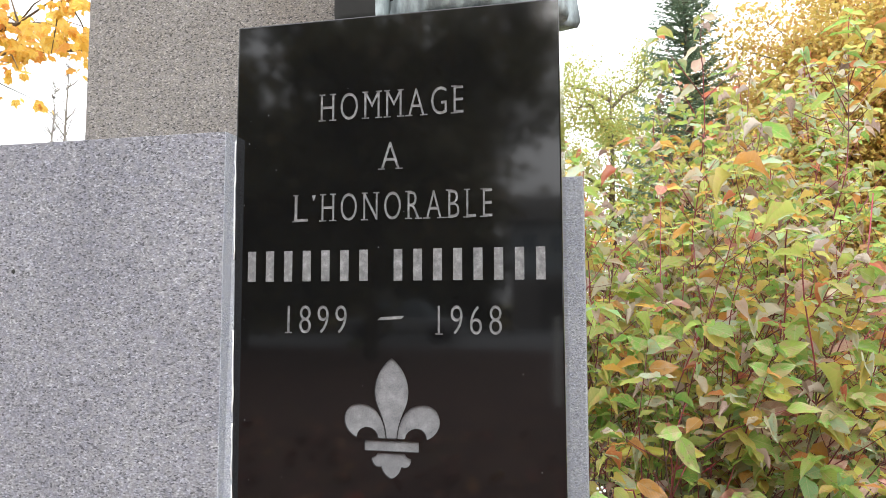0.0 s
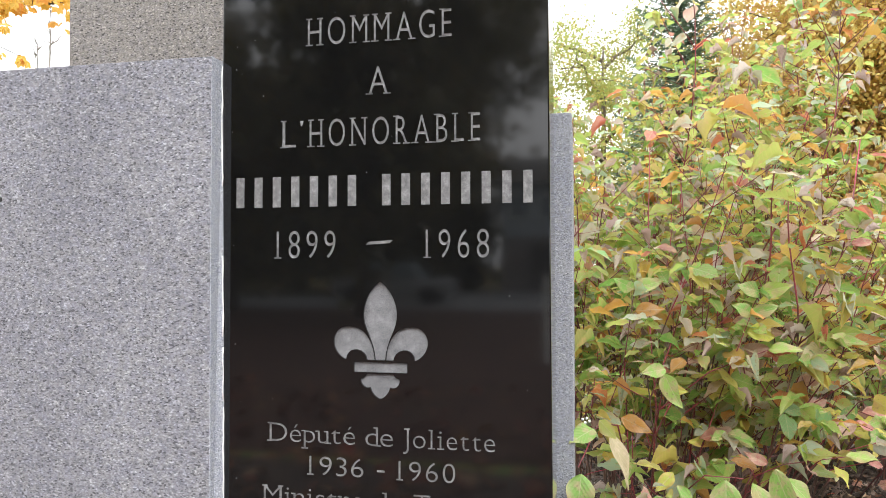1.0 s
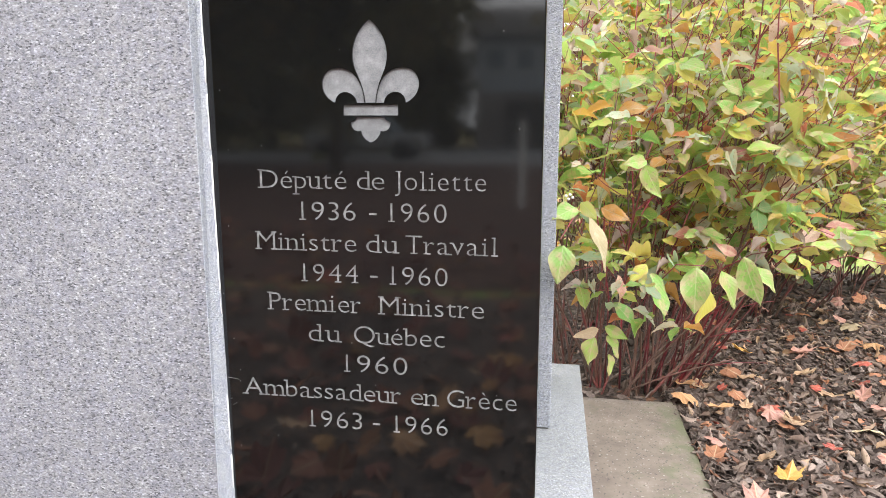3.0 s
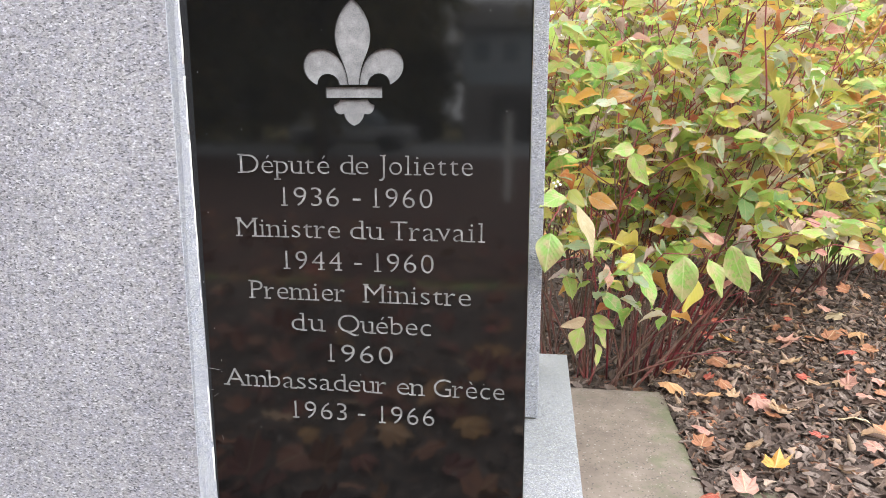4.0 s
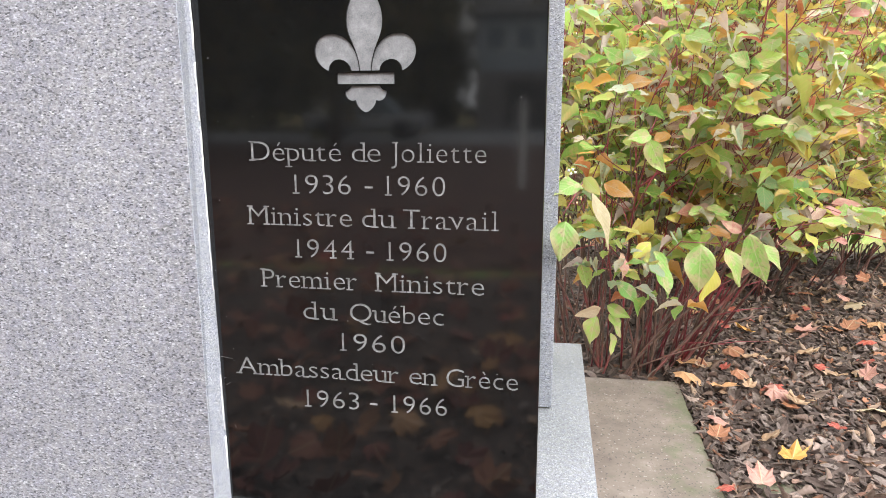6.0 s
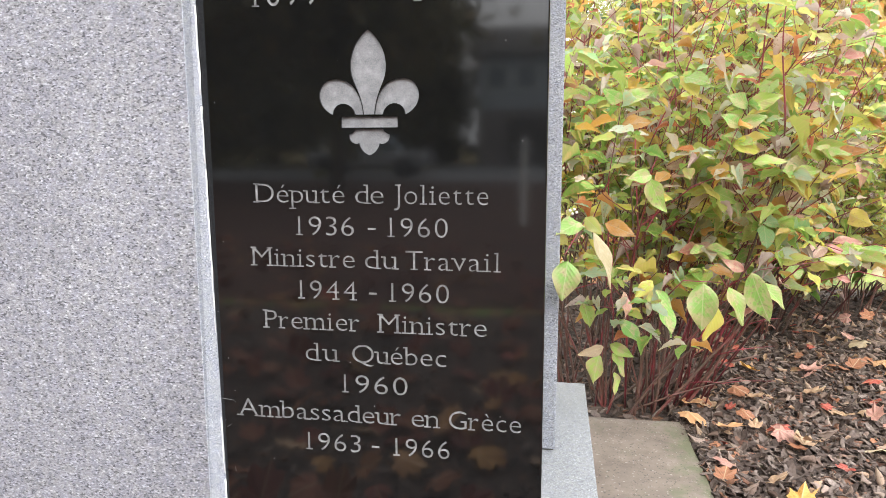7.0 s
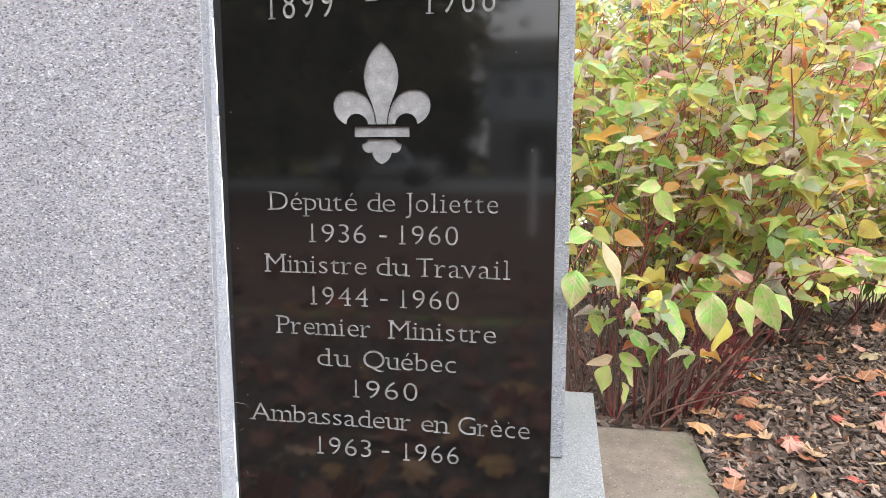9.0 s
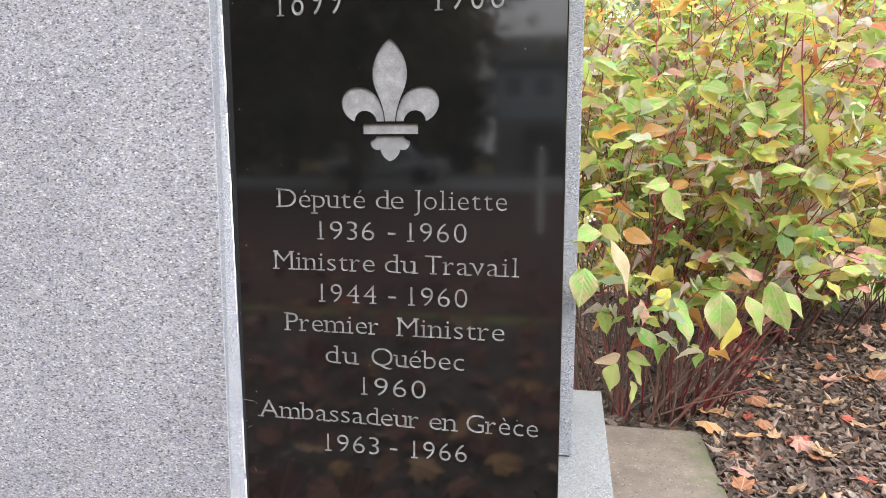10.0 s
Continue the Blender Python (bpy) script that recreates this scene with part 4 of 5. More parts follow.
for k, twig in enumerate((
        ((0.86, 1.60, 0.0), (1.02, 1.52, 0.42), (1.18, 1.42, 0.62), (1.34, 1.34, 0.70)),
        ((0.90, 1.62, 0.0), (1.12, 1.55, 0.52), (1.30, 1.46, 0.80), (1.48, 1.40, 0.90)),
        ((0.84, 1.58, 0.0), (1.00, 1.46, 0.58), (1.14, 1.36, 0.86), (1.22, 1.30, 1.02)),
        ((1.45, 2.80, 0.0), (1.50, 2.50, 0.45), (1.60, 2.25, 0.55), (1.72, 2.10, 0.50)),
        ((1.58, 2.90, 0.0), (1.62, 2.50, 0.50), (1.72, 2.12, 0.62), (1.86, 1.92, 0.60)),
        ((0.94, 1.70, 0.0), (1.20, 1.62, 0.50), (1.42, 1.52, 0.60), (1.58, 1.46, 0.57)),
        ((1.30, 2.70, 0.0), (1.36, 2.30, 0.50), (1.44, 1.98, 0.64), (1.50, 1.80, 0.62)),
        ((0.66, 1.56, 0.0), (0.76, 1.40, 0.60), (0.84, 1.28, 0.92), (0.90, 1.22, 1.12)),
        ((0.50, 1.56, 0.0), (0.52, 1.42, 0.60), (0.50, 1.28, 0.95), (0.53, 1.20, 1.20)),
        ((0.92, 1.64, 0.0), (1.06, 1.55, 0.80), (1.20, 1.48, 1.20), (1.30, 1.42, 1.42)),
        ((0.70, 1.58, 0.0), (0.78, 1.50, 0.90), (0.84, 1.42, 1.35), (0.92, 1.38, 1.62)))):
    leafy_twig(front[0 if twig[0][0] < 0.6 else 2 if twig[0][0] > 1.2 else 1], twig, 300 + k)
rng = random.Random(58)
for k in range(10):
    tip = Vector((rng.uniform(0.72, 1.50), rng.uniform(1.24, 1.46), rng.uniform(0.62, 1.25)))
    root = Vector((rng.uniform(0.66, 0.94), rng.uniform(1.58, 1.70), 0.0))
    mid = [root.lerp(tip, t) + Vector((0, 0.05, 0.22 * math.sin(math.pi * t))) for t in (0.45, 0.75)]
    leafy_twig(front[1], [root, *mid, tip], 340 + k, 0.105, 0.003)
for k in range(5):
    tip = Vector((rng.uniform(1.5, 2.15), rng.uniform(2.1, 2.6), rng.uniform(0.34, 0.62)))
    root = Vector((tip.x + rng.uniform(-0.25, 0.1), rng.uniform(2.95, 3.25), 0.0))
    mid = [root.lerp(tip, t) + Vector((0, 0, 0.2 * math.sin(math.pi * t))) for t in (0.45, 0.75)]
    leafy_twig(front[2], [root, *mid, tip], 360 + k, 0.12, 0.0035)
rng = random.Random(21)
for k, (x, y) in enumerate(((1.05, 3.4), (1.8, 3.9), (2.9, 3.4), (3.7, 4.6), (0.5, 4.2), (1.3, 5.0))):
    copy_thing(kinds[k % 3], pose(x, y, 0, 0, 0, rng.uniform(-40, 40)) @ Matrix.Scale(rng.uniform(0.92, 1.05), 4))


# ---- trees ----
def crown_tree(name, label, at, trunk_h, crown_z, radius, tall, count, size, material, bark, seed, limbs=9, group="", loose=1.0):
    rng = random.Random(seed)
    tree = thing(name, label, "tree", at, group)
    bm, soup = bmesh.new(), Soup()
    lean = Vector((rng.uniform(-0.04, 0.04), rng.uniform(-0.04, 0.04), 1))
    r0 = 0.018 * (crown_z + tall * 0.5) + 0.03
    top = crown_z + tall * 0.45
    tube(bm, [lean * (top * i / 8) + Vector((rng.uniform(-1, 1), rng.uniform(-1, 1), 0)) * 0.05 for i in range(9)], [r0 * (1 - 0.85 * i / 8) for i in range(9)], 8)
    clumps = []
    for i in range(limbs):
        a, z = i * 2.4 + rng.uniform(-0.4, 0.4), trunk_h + (top - trunk_h) * (i + rng.random()) / limbs
        p = lean * z
        rise = rng.uniform(0.25, 0.9)
        reach = radius * rng.uniform(0.6, 1.0)
        pts = [p + Vector((math.cos(a) * reach * t, math.sin(a) * reach * t, reach * rise * t ** 0.8)) + Vector((rng.uniform(-1, 1), rng.uniform(-1, 1), rng.uniform(-1, 1))) * 0.06 * reach * t for t in (0, 0.25, 0.5, 0.75, 1)]
        tube(bm, pts, [r0 * 0.4 * (1 - 0.8 * t) for t in (0, 0.25, 0.5, 0.75, 1)], 5)
        for t in pts[1:]:
            clumps.append((t, reach * 0.36))
            for j in range(2):
                q = t + Vector((rng.gauss(0, 1), rng.gauss(0, 1), rng.gauss(0.3, 0.7))) * reach * 0.3
                tube(bm, [t, (t + q) / 2 + Vector((0, 0, 0.03 * reach)), q], [r0 * 0.12, r0 * 0.08, r0 * 0.03], 4)
                clumps.append((q, reach * 0.30))
    for i in range(int(limbs * 1.5)):
        d = Vector((rng.gauss(0, 1), rng.gauss(0, 1), rng.gauss(0, 1))).normalized() * rng.uniform(0.4, 1.0)
        clumps.append((Vector((d.x * radius, d.y * radius, crown_z + tall * 0.5 * (d.z + 0.15))), radius * 0.33))
    v, f = np.array([(0, -0.32, 0.05), (0.5, -0.42, 0.0), (1.0, 0, -0.12), (0.5, 0.42, 0.0), (0, 0.32, 0.05)]), [(0, 1, 2), (0, 2, 3), (0, 3, 4)]
    for i in range(count):
        c, r = clumps[rng.randrange(len(clumps))]
        d = Vector((rng.gauss(0, 0.42), rng.gauss(0, 0.42), rng.gauss(0, 0.34))) * r * loose
        p = c + d
        soup.put(v, f, turn(p.x, p.y, p.z, rng.uniform(0, 6.3), rng.gauss(0.4, 0.6), rng.gauss(0, 0.7), size * rng.uniform(0.6, 1.3)))
    part("trunk", bm, bark, tree, "", True)
    ob = new("crown", soup.mesh("crown", material))
    ob.parent = tree
    tagged(ob, kind="stuff")
    return tree


def spruce(at, height, radius, seed):
    rng = random.Random(seed)
    tree = thing("spruce_tree", "dark green spruce tree with a narrow pointed top", "tree", at)
    bm, soup = bmesh.new(), Soup()
    tube(bm, [Vector((0, 0, height * i / 8)) for i in range(9)], [0.16 * (1 - 0.95 * i / 8) for i in range(9)], 7)
    v, f = np.array([(0, 0, 0), (0.5, -0.24, 0.02), (1, 0, -0.05), (0.5, 0.24, 0.02)]), [(0, 1, 2), (0, 2, 3)]
    z = 0.5
    while z < height - 0.1:
        share = 1 - z / height
        reach = radius * share ** 0.85 + 0.06
        for k in range(13):
            a = rng.uniform(0, math.tau)
            L = reach * rng.uniform(0.65, 1.12)
            d = Vector((math.cos(a), math.sin(a), -0.18 + 0.55 * (1 - share)))
            p0 = Vector((0, 0, z + rng.uniform(-0.1, 0.1)))
            bend = lambda t: p0 + d * (L * t) + Vector((0, 0, 0.22 * L * t * t))
            tube(bm, [bend(0), bend(0.5), bend(1)], [0.018, 0.012, 0.004], 3)
            n = max(5, int(L / 0.06))
            for i in range(n):
                t = (i + 1) / n
                p = bend(t)
                for s in (-1, 1, 0):
                    soup.put(v, f, turn(p.x, p.y, p.z, a + s * 0.9 + rng.uniform(-0.25, 0.25), rng.uniform(-0.35, 0.5), rng.uniform(-0.6, 0.6), rng.uniform(0.09, 0.22) * (0.6 + 0.45 * share)))
        z += 0.16 + 0.13 * share
    part("trunk", bm, BARK, tree, "", True)
    ob = new("crown", soup.mesh("crown", NEEDLE))
    ob.parent = tree
    tagged(ob, kind="stuff")
    return tree


spruce((3.3, 20, -0.05), 13.5, 2.6, 3)
crown_tree("golden_tree", "tall broadleaf tree in yellow and orange autumn leaf", (9.0, 19.5, -0.05), 1.0, 3.2, 4.2, 10.0, 140000, 0.105, OAK_GOLD, BARK, 31, 34, "autumn trees", 1.2)
crown_tree("golden_tree", "tall broadleaf tree in yellow and orange autumn leaf", (13.5, 17.5, -0.05), 1.0, 3.0, 4.0, 9.5, 90000, 0.105, OAK_GOLD, BARK, 32, 28, "autumn trees", 1.2)
crown_tree("pale_tree", "distant broadleaf tree with thin yellow-green leaves", (1.3, 28, -0.05), 1.5, 5.4, 3.4, 11.5, 26000, 0.10, PALE_GREEN, BARK, 33, 10, "autumn trees")
crown_tree("pale_tree", "distant broadleaf tree with thin yellow-green leaves", (6.0, 31, -0.05), 0.8, 2.6, 4.2, 8.5, 14000, 0.14, PALE_GREEN, BARK, 34, 10, "autumn trees")
crown_tree("golden_tree", "tall broadleaf tree in yellow and orange autumn leaf", (6.9, 22.5, -0.05), 0.8, 2.8, 3.6, 9.0, 80000, 0.105, OAK_GOLD, BARK, 35, 24, "autumn trees", 1.3)
for k, (x, y, h) in enumerate(((-14.0, 15, 9), (-15.0, 15.6, 8), (-13.2, 16.5, 7))):
    rng = random.Random(50 + k)
    sapling = thing("bare_tree", "slender bare tree with fine grey twigs", "tree", (x, y, -0.05), "bare trees")
    bm = bmesh.new()
    tube(bm, [Vector((rng.uniform(-1, 1) * 0.05, 0, h * i / 9)) for i in range(10)], [0.07 * (1 - 0.9 * i / 9) for i in range(10)], 6)
    for i in range(150):
        z, a = h * rng.uniform(0.15, 0.98), rng.uniform(0, 6.3)
        L = rng.uniform(0.4, 1.6) * (1.1 - z / h)
        p = Vector((0, 0, z))
        tube(bm, [p, p + Vector((math.cos(a) * L * 0.5, math.sin(a) * L * 0.5, L * 0.5)), p + Vector((math.cos(a) * L, math.sin(a) * L, L * 1.2))], [0.015, 0.010, 0.005], 3)
    part("trunk", bm, BARK_GREY, sapling, "", True)


def golden_maple(at, seed):
    rng = random.Random(seed)
    tree = thing("maple_tree", "maple tree with a low limb of golden orange leaves", "tree", at)
    bm, soup = bmesh.new(), Soup()
    tube(bm, [Vector((0.05 * math.sin(i), 0, 0.85 * i)) for i in range(9)], [0.16 * (1 - 0.08 * i) for i in range(9)], 9)
    shapes = [maple_leaf(0.16, -0.5, k) for k in range(4)]
    for limb in range(9):
        a = -0.25 + 0.7 * (limb - 1) if limb < 3 else rng.uniform(0, 6.3)
        z0 = 3.0 + 0.42 * limb
        L = 3.3 if limb < 3 else rng.uniform(2.0, 3.0)
        pts = [Vector((math.cos(a) * L * t, math.sin(a) * L * t, z0 + 1.0 * t + 0.15 * math.sin(5 * t))) for t in (0, 0.2, 0.4, 0.6, 0.8, 1)]
        tube(bm, pts, [0.045 * (1 - 0.85 * t) for t in (0, 0.2, 0.4, 0.6, 0.8, 1)], 6)
        for i in range(1, 6):
            for j in range(6):
                q = pts[i] + Vector((rng.gauss(0, 0.38), rng.gauss(0, 0.38), rng.gauss(0.05, 0.24)))
                tube(bm, [pts[i], (pts[i] + q) / 2 + Vector((0, 0, 0.05)), q], [0.011, 0.008, 0.004], 4)
                for n in range(12):
                    p = pts[i].lerp(q, rng.uniform(0.3, 1.05)) + Vector((rng.gauss(0, 0.07), rng.gauss(0, 0.07), rng.gauss(-0.03, 0.05)))
                    soup.put(*shapes[n % 4], turn(p.x, p.y, p.z, rng.uniform(0, 6.3), rng.gauss(0.5, 0.45), rng.gauss(0, 0.5), rng.uniform(0.6, 1.15)))
    part("trunk", bm, BARK, tree, "", True)
    ob = new("crown", soup.mesh("crown", MAPLE_GOLD))
    ob.parent = tree
    tagged(ob, "golden orange leaves", kind="stuff")


golden_maple((-7.6, 4.9, -0.05), 8)

# ---- what lies behind the camera and shows in the polished stone ----
for k, (x, y, r, tall) in enumerate(((-5.0, -15, 3.6, 9.5), (-9.5, -17, 4.2, 10), (-14.5, -14, 4.0, 9), (9.5, -15, 4.2, 9), (-20, -18, 4.5, 9), (-11, -36, 5, 12), (-20, -36, 5, 12), (16, -20, 4.5, 9), (-9.2, -41, 3.4, 12), (3.6, -43, 3.6, 11), (-9.0, -27, 3.4, 9))):
    crown_tree("shade_tree", "large olive green shade tree turning brown across the lawn", (x, y, -0.05), 2.2, 3.4, r, tall, 6500, 0.28, DARK_GREEN, BARK, 70 + k, 10, "shade trees")
for k, (x, y, r, tall) in enumerate(((6.5, -47, 6.0, 18), (-12.5, -48, 6.0, 18))):
    crown_tree("shade_tree", "large olive green shade tree turning brown across the lawn", (x, y, -0.05), 3.5, 7.0, r, tall, 9000, 0.42, DARK_GREEN, BARK, 120 + k, 14, "shade trees")
crown_tree("shade_tree", "large olive green shade tree turning brown across the lawn", (-6.8, -46, -0.05), 11.0, 17.5, 6.2, 12, 6500, 0.42, DARK_GREEN, BARK, 125, 14, "shade trees")
for k, (x, y, r) in enumerate(((-13.5, -31, 3.4), (-8.2, -32, 3.2), (-17.5, -29.5, 3.0), (-6.4, -34.5, 2.2))):
    crown_tree("tall_bush", "tall dense olive green bush beside the driveway", (x, y, -0.05), 0.3, 2.0, r, 5.2, 6000, 0.34, DARK_GREEN, BARK, 90 + k, 10, "tall bushes", 1.4)


def house(at):
    h = thing("house", "two-storey house with pale upper siding and a grey brick lower storey", "house", at)
    part("wall", boxed(-6, 6, -4, 4, 0, 2.7), BRICKWORK, h, "grey brick lower storey")
    part("wall", boxed(-6.02, 6.02, -4.02, 4.02, 2.7, 5.3), SIDING, h, "pale upper siding")
    bm = bmesh.new()
    pts = [bm.verts.new(p) for p in ((-6.5, -4.5, 5.3), (6.5, -4.5, 5.3), (6.5, 4.5, 5.3), (-6.5, 4.5, 5.3), (-6.5, 0, 7.2), (6.5, 0, 7.2))]
    for f in ((0, 1, 5, 4), (3, 4, 5, 2), (0, 4, 3), (1, 2, 5), (0, 3, 2, 1)):
        bm.faces.new([pts[i] for i in f])
    part("roof", bm, ROOF, h)
    for x, z, w, t in ((-5.1, 3.7, 0.9, 1.0), (-3.7, 3.7, 0.9, 1.0), (-0.8, 3.5, 1.3, 1.2), (1.8, 3.5, 1.3, 1.2), (4.4, 3.5, 1.3, 1.2), (4.2, 0.9, 1.6, 1.3)):
        win = part("window", boxed(x - w / 2 - 0.08, x + w / 2 + 0.08, 4.02, 4.08, z - 0.08, z + t + 0.08), WHITE_PAINT, h)
        part("pane", boxed(x - w / 2, x + w / 2, 4.06, 4.10, z, z + t), SKY_GLASS, win)
    part("garage_door", boxed(-4.6, -1.6, 4.0, 4.06, 0, 2.3, bevel=0.02), ROOF, h, "dark garage door")
    part("door", boxed(0.6, 1.6, 4.0, 4.06, 0, 2.1, bevel=0.02), WHITE_PAINT, h)
    return h


house((2.6, -36, -0.05))


def car(at):
    c = thing("car", "silver car parked at the street", "car", at)
    bm = boxed(-2.1, 2.1, -0.85, 0.85, 0.3, 0.85, bevel=0.14, segments=3)
    part("body", bm, CAR_PAINT, c, "", True)
    bm = boxed(-1.2, 1.1, -0.72, 0.72, 0.8, 1.4, bevel=0.2, segments=3)
    for v in bm.verts:
        if v.co.z > 1.1:
            v.co.x *= 0.72
    part("cabin", bm, SKY_GLASS, c, "dark glazed cabin", True)
    for x in (-1.3, 1.3):
        for y in (-0.8, 0.8):
            bm = bmesh.new()
            bmesh.ops.create_cone(bm, cap_ends=True, segments=20, radius1=0.32, radius2=0.32, depth=0.2, matrix=Matrix.Translation((x, y, 0.32)) @ Matrix.Rotation(radians(90), 4, "X"))
            part("wheel", bm, RUBBER, c)
    return c


car((-6.0, -22, -0.045))
post = tagged(new("marker_post", mesh_of("marker_post", boxed(-0.04, 0.04, -0.04, 0.04, 0, 1.2, bevel=0.01), WHITE_PAINT)), "white painted marker post on the lawn", "post")
post.location = (-0.1, -8.3, -0.06)


# ---- bark mulch and fallen leaves ----
rng = random.Random(77)
soup = Soup()
CHIPS = []
for k in range(10):
    r = random.Random(k)
    L, W, T = r.uniform(0.022, 0.055), r.uniform(0.008, 0.019), r.uniform(0.0012, 0.003)
    bow, cup, skew = r.uniform(-0.35, 0.35), r.uniform(-0.4, 0.4), r.uniform(-0.4, 0.4)
    v, f = [], []
    for i in range(5):
        t = i / 4 - 0.5
        half = 0.5 * W * (0.45 if i in (0, 4) else 1.0) * r.uniform(0.7, 1.1)
        for u, dz in ((-1, 0), (0, 0), (1, 0), (1, -T), (0, -T), (-1, -T)):
            v.append((t * L, u * half + skew * W * t * t * 2, bow * L * t * t * 2 + cup * half * u * u + skew * u * half * t + dz))
    for i in range(4):
        for u in range(6):
            a, b = 6 * i + u, 6 * i + (u + 1) % 6
            f.append((a, b, b + 6, a + 6))
    f += [(5, 4, 3, 2, 1, 0), (24, 25, 26, 27, 28, 29)]
    CHIPS.append((np.array(v), f))


def on_bed(x, y):
    return not (-2.03 < x < 0.815 and -0.23 < y < 1.438)


def scatter(count, x0, x1, y0, y1, lift):
    n = 0
    while n < count:
        x, y = rng.uniform(x0, x1), rng.uniform(y0, y1)
        if not on_bed(x, y) or (0.9 < x < 1.05 and y < 0.74 and rng.random() < 0.8):
            continue
        n += 1
        soup.put(*CHIPS[rng.randrange(10)], turn(x, y, rng.uniform(0.0, lift), rng.uniform(0, 6.3), rng.gauss(0, 0.38), rng.gauss(0, 0.55), rng.uniform(0.6, 1.5)))


scatter(19000, 0.80, 2.3, 0.2, 2.6, 0.028)
scatter(5200, 0.1, 3.6, 1.44, 4.2, 0.022)
scatter(3500, -2.5, 2.5, -2.8, -0.33, 0.02)
tagged(new("bark_mulch", soup.mesh("bark_mulch", CHIP)), "loose shredded grey-brown bark mulch chips", "mulch", kind="stuff")

def fallen_material(name, c):
    return leaf_material(name, ((0.0, tuple(v * 0.85 for v in c)), (1.0, tuple(min(0.8, v * 1.15) for v in c))), tuple(v * 0.55 for v in c), 0.15, 0.6)


HUES = {"red": (0.38, 0.085, 0.06), "pink": (0.47, 0.25, 0.20), "orange": (0.50, 0.28, 0.14), "yellow": (0.54, 0.29, 0.07), "cream": (0.48, 0.38, 0.25), "rust": (0.34, 0.15, 0.08), "tan": (0.40, 0.26, 0.16)}
SHAPES = {}
for k, (hue, c) in enumerate(HUES.items()):
    mat = fallen_material("fallen_%s_leaf" % hue, c)
    for j, curl in enumerate((0.45, -0.5)):
        s = Soup()
        s.put(*maple_leaf(0.135, curl, 20 + 2 * k + j), Matrix.Identity(4))
        SHAPES[hue, j] = s.mesh("fallen_leaf", mat)


def fallen(hue, x, y, size=1.0, z=0.052, tilt=0.12):
    ob = new("fallen_leaf", SHAPES[hue, rng.randrange(2)])
    ob.matrix_basis = turn(x, y, z, rng.uniform(0, 6.3), rng.gauss(0, tilt), rng.gauss(0, tilt), size)
    tagged(ob, "fallen %s maple leaf on the bark mulch" % hue, "fallen leaf", "fallen leaves")


for hue, x, y, size in (("yellow", 1.015, 0.785, 0.75), ("pink", 1.08, 1.34, 1.0), ("red", 1.20, 1.36, 0.8), ("tan", 1.215, 1.26, 0.75), ("cream", 1.415, 1.195, 0.95), ("orange", 0.945, 1.365, 1.0), ("orange", 0.80, 1.475, 1.0),
                        ("red", 0.845, 0.63, 0.5), ("pink", 0.905, 0.617, 0.7), ("rust", 0.835, 0.89, 0.6), ("pink", 1.405, 2.05, 1.0), ("pink", 1.62, 1.615, 0.9), ("rust", 1.04, 1.765, 0.9), ("cream", 1.93, 2.49, 1.0),
                        ("orange", 0.90, 1.62, 0.8), ("rust", 1.02, 1.52, 0.7), ("tan", 1.45, 1.55, 0.8), ("rust", 1.60, 2.1, 0.9), ("yellow", 1.25, 2.0, 0.8), ("red", 1.75, 1.95, 0.7), ("orange", 1.90, 2.25, 0.9), ("tan", 1.32, 1.72, 0.8)):
    fallen(hue, x, y, size)
n = 0
while n < 190:
    x, y = (rng.uniform(0.85, 2.8), rng.uniform(0.9, 3.2)) if n < 130 else (rng.uniform(-1.8, 1.6), rng.uniform(-3.2, -0.4))
    if on_bed(x, y):
        fallen(rng.choice(["rust", "tan", "tan", "rust", "orange", "pink", "red"]), x, y, rng.uniform(0.35, 0.8) if n < 130 else rng.uniform(0.8, 1.3), 0.04, 0.3)
        n += 1

litter_soup = Soup()
shapes = [maple_leaf(0.15, c, 60 + k) for k, c in enumerate((0.5, -0.5, 0.8, -0.2))]
for k in range(1100):
    x, y = rng.uniform(-4.5, 3.5), -0.45 - 5.5 * rng.random() ** 1.4
    litter_soup.put(*shapes[k % 4], turn(x, y, 0.03 if y > -2.8 else -0.02, rng.uniform(0, 6.3), rng.gauss(0, 0.3), rng.gauss(0, 0.3), rng.uniform(0.6, 1.2)))
tagged(new("leaf_litter", litter_soup.mesh("leaf_litter", leaf_material("litter_leaf", ((0.0, (0.12, 0.028, 0.024)), (0.5, (0.19, 0.06, 0.04)), (0.85, (0.25, 0.105, 0.055)), (1.0, (0.40, 0.22, 0.08))), (0.12, 0.05, 0.04), 0.1, 0.7))),
       "thick scatter of reddish brown fallen leaves before the monument", "fallen leaves", kind="stuff")

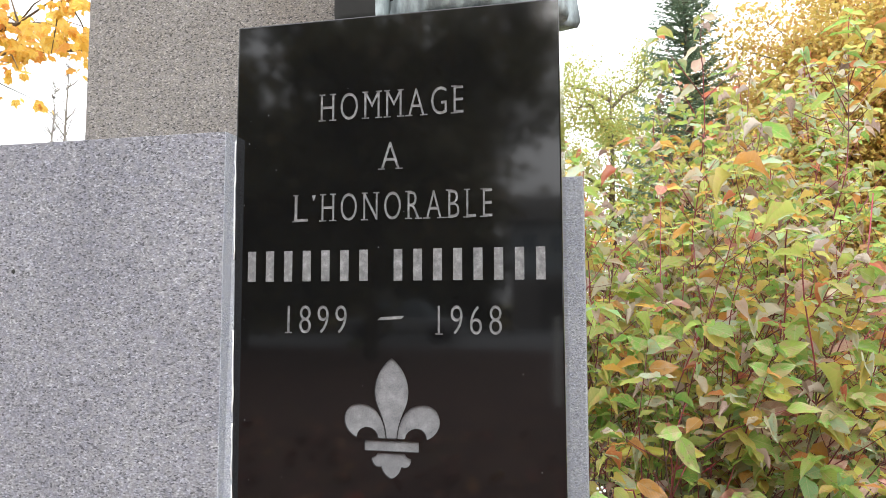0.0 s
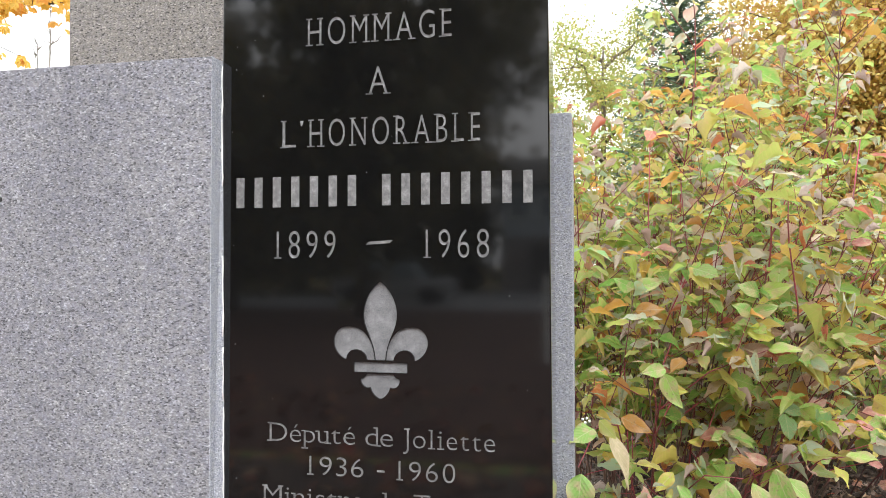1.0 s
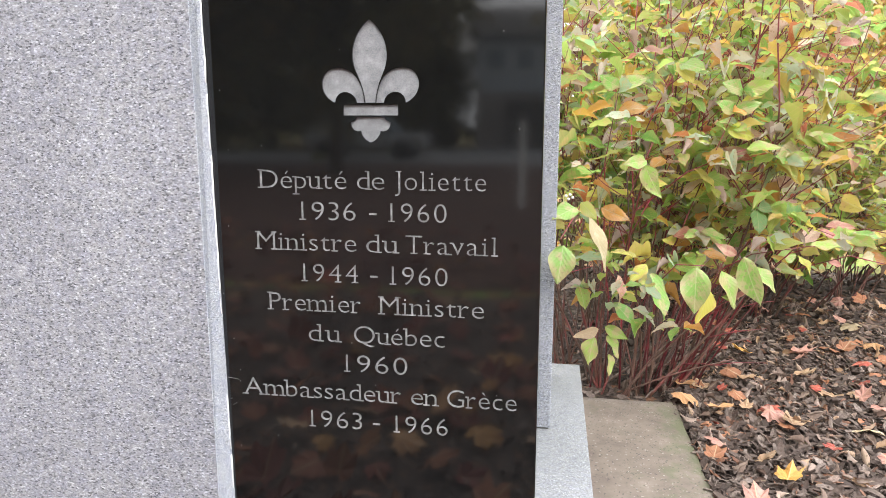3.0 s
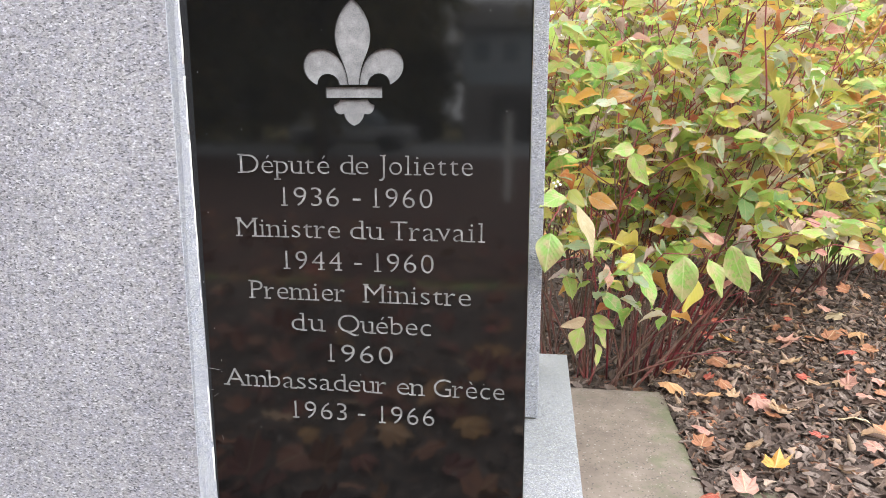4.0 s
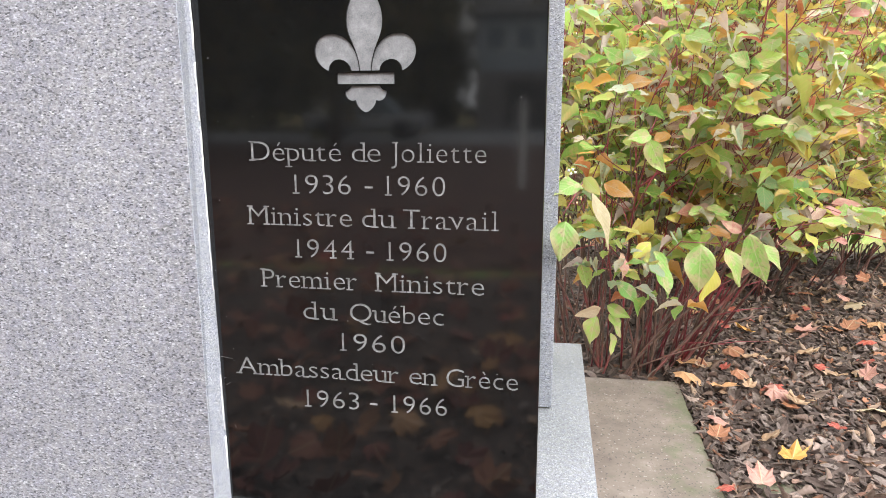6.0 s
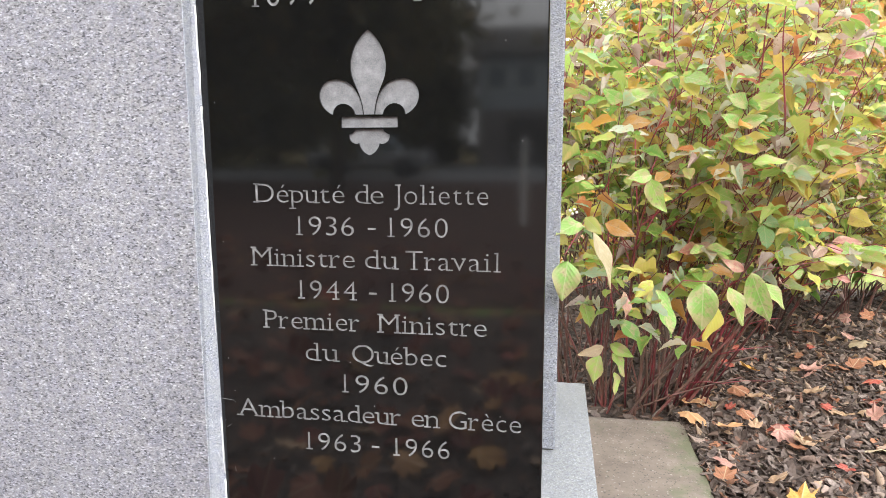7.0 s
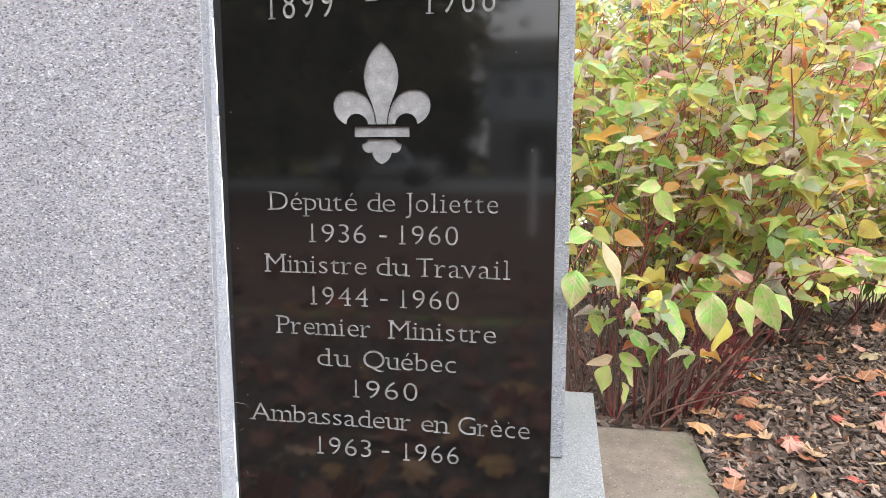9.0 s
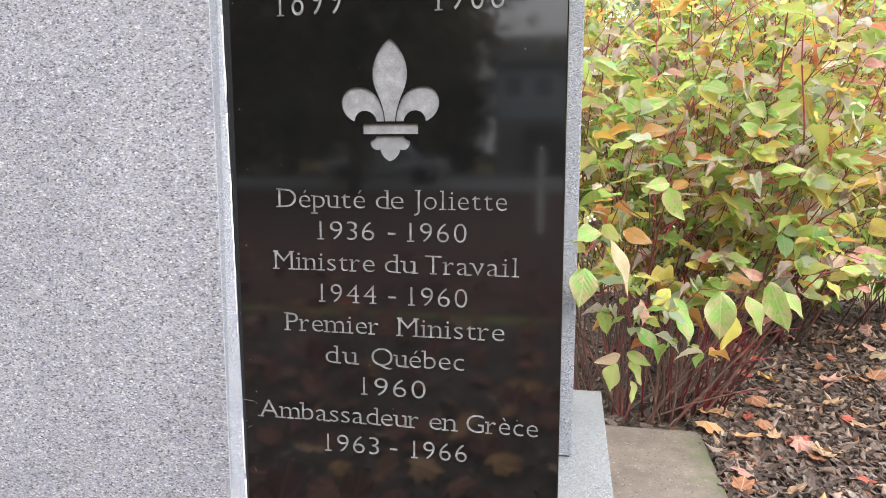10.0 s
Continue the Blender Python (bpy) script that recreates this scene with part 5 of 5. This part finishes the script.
# ---- small marks on the stone and berries on the twig ----
for k in range(26):
    x, z = (rng.uniform(-0.29, -0.262), rng.uniform(0.40, 1.75)) if k < 12 else (rng.uniform(-0.28, 0.28), rng.uniform(0.42, 1.80))
    r = rng.uniform(0.0005, 0.0011)
    raised([(x + r * math.cos(a), z + r * 1.4 * math.sin(a)) for a in (0, 1.05, 2.1, 3.15, 4.2, 5.25)], [(0, 1, 2, 3, 4, 5)], "speck")
for x, z, dx, dz in ((-0.292, 0.592, 0.024, -0.003), (-0.284, 0.535, 0.009, 0.006), (-0.288, 0.548, 0.004, 0.001), (-0.272, 0.455, 0.002, -0.008)):
    raised([(x, z), (x + dx, z + dz), (x + dx, z + dz + 0.0006), (x, z + 0.0007)], [(0, 1, 2, 3)], "scratch")
bm = bmesh.new()
bmesh.ops.create_icosphere(bm, subdivisions=2, radius=0.0045)
for v in bm.verts:
    v.co.y *= 0.25
    v.co.z *= 1.0 + 0.3 * math.sin(v.co.x * 900)
speck = tagged(new("dirt_speck", mesh_of("dirt_speck", bm, RUBBER, True)), "small dark speck of dirt stuck to the granite", "dirt")
speck.location = (-0.757, -0.0365, 1.412)
for dx, dz in ((0, 0), (0.010, 0.004), (0.004, 0.011), (-0.006, 0.008)):
    bm = bmesh.new()
    bmesh.ops.create_icosphere(bm, subdivisions=2, radius=0.0036)
    bmesh.ops.translate(bm, verts=bm.verts[:], vec=(0.362 + dx - 0.50, 0.56 - 1.66, 0.893 + dz))
    part("berry", bm, CAULK, front[0], "small white berry", True)

bits = Soup()
scrap = [ovate_leaf(0.055, 0.03, 0.5, 0.9, 0.12, 1.0), ovate_leaf(0.045, 0.022, 0.8, 0.4, 0.1, 0.6), ovate_leaf(0.07, 0.034, 0.3, 0.7, 0.14, 0.9)]
k = 0
while k < 1700:
    x, y = rng.uniform(0.78, 2.8), rng.uniform(0.3, 3.2)
    if on_bed(x, y):
        bits.put(*scrap[k % 3], turn(x, y, rng.uniform(0.015, 0.038), rng.uniform(0, 6.3), rng.gauss(0, 0.5), rng.uniform(0, 6.3), rng.uniform(0.5, 1.1)))
        k += 1
tagged(new("dead_leaf_bits", bits.mesh("dead_leaf_bits", leaf_material("dead_leaf", ((0.0, (0.10, 0.06, 0.045)), (0.4, (0.20, 0.14, 0.11)), (0.75, (0.34, 0.26, 0.22)), (1.0, (0.44, 0.28, 0.16))), (0.12, 0.08, 0.06), 0.1, 0.8), True)),
       "curled brown dead leaves among the bark mulch", "dead leaves", kind="stuff")
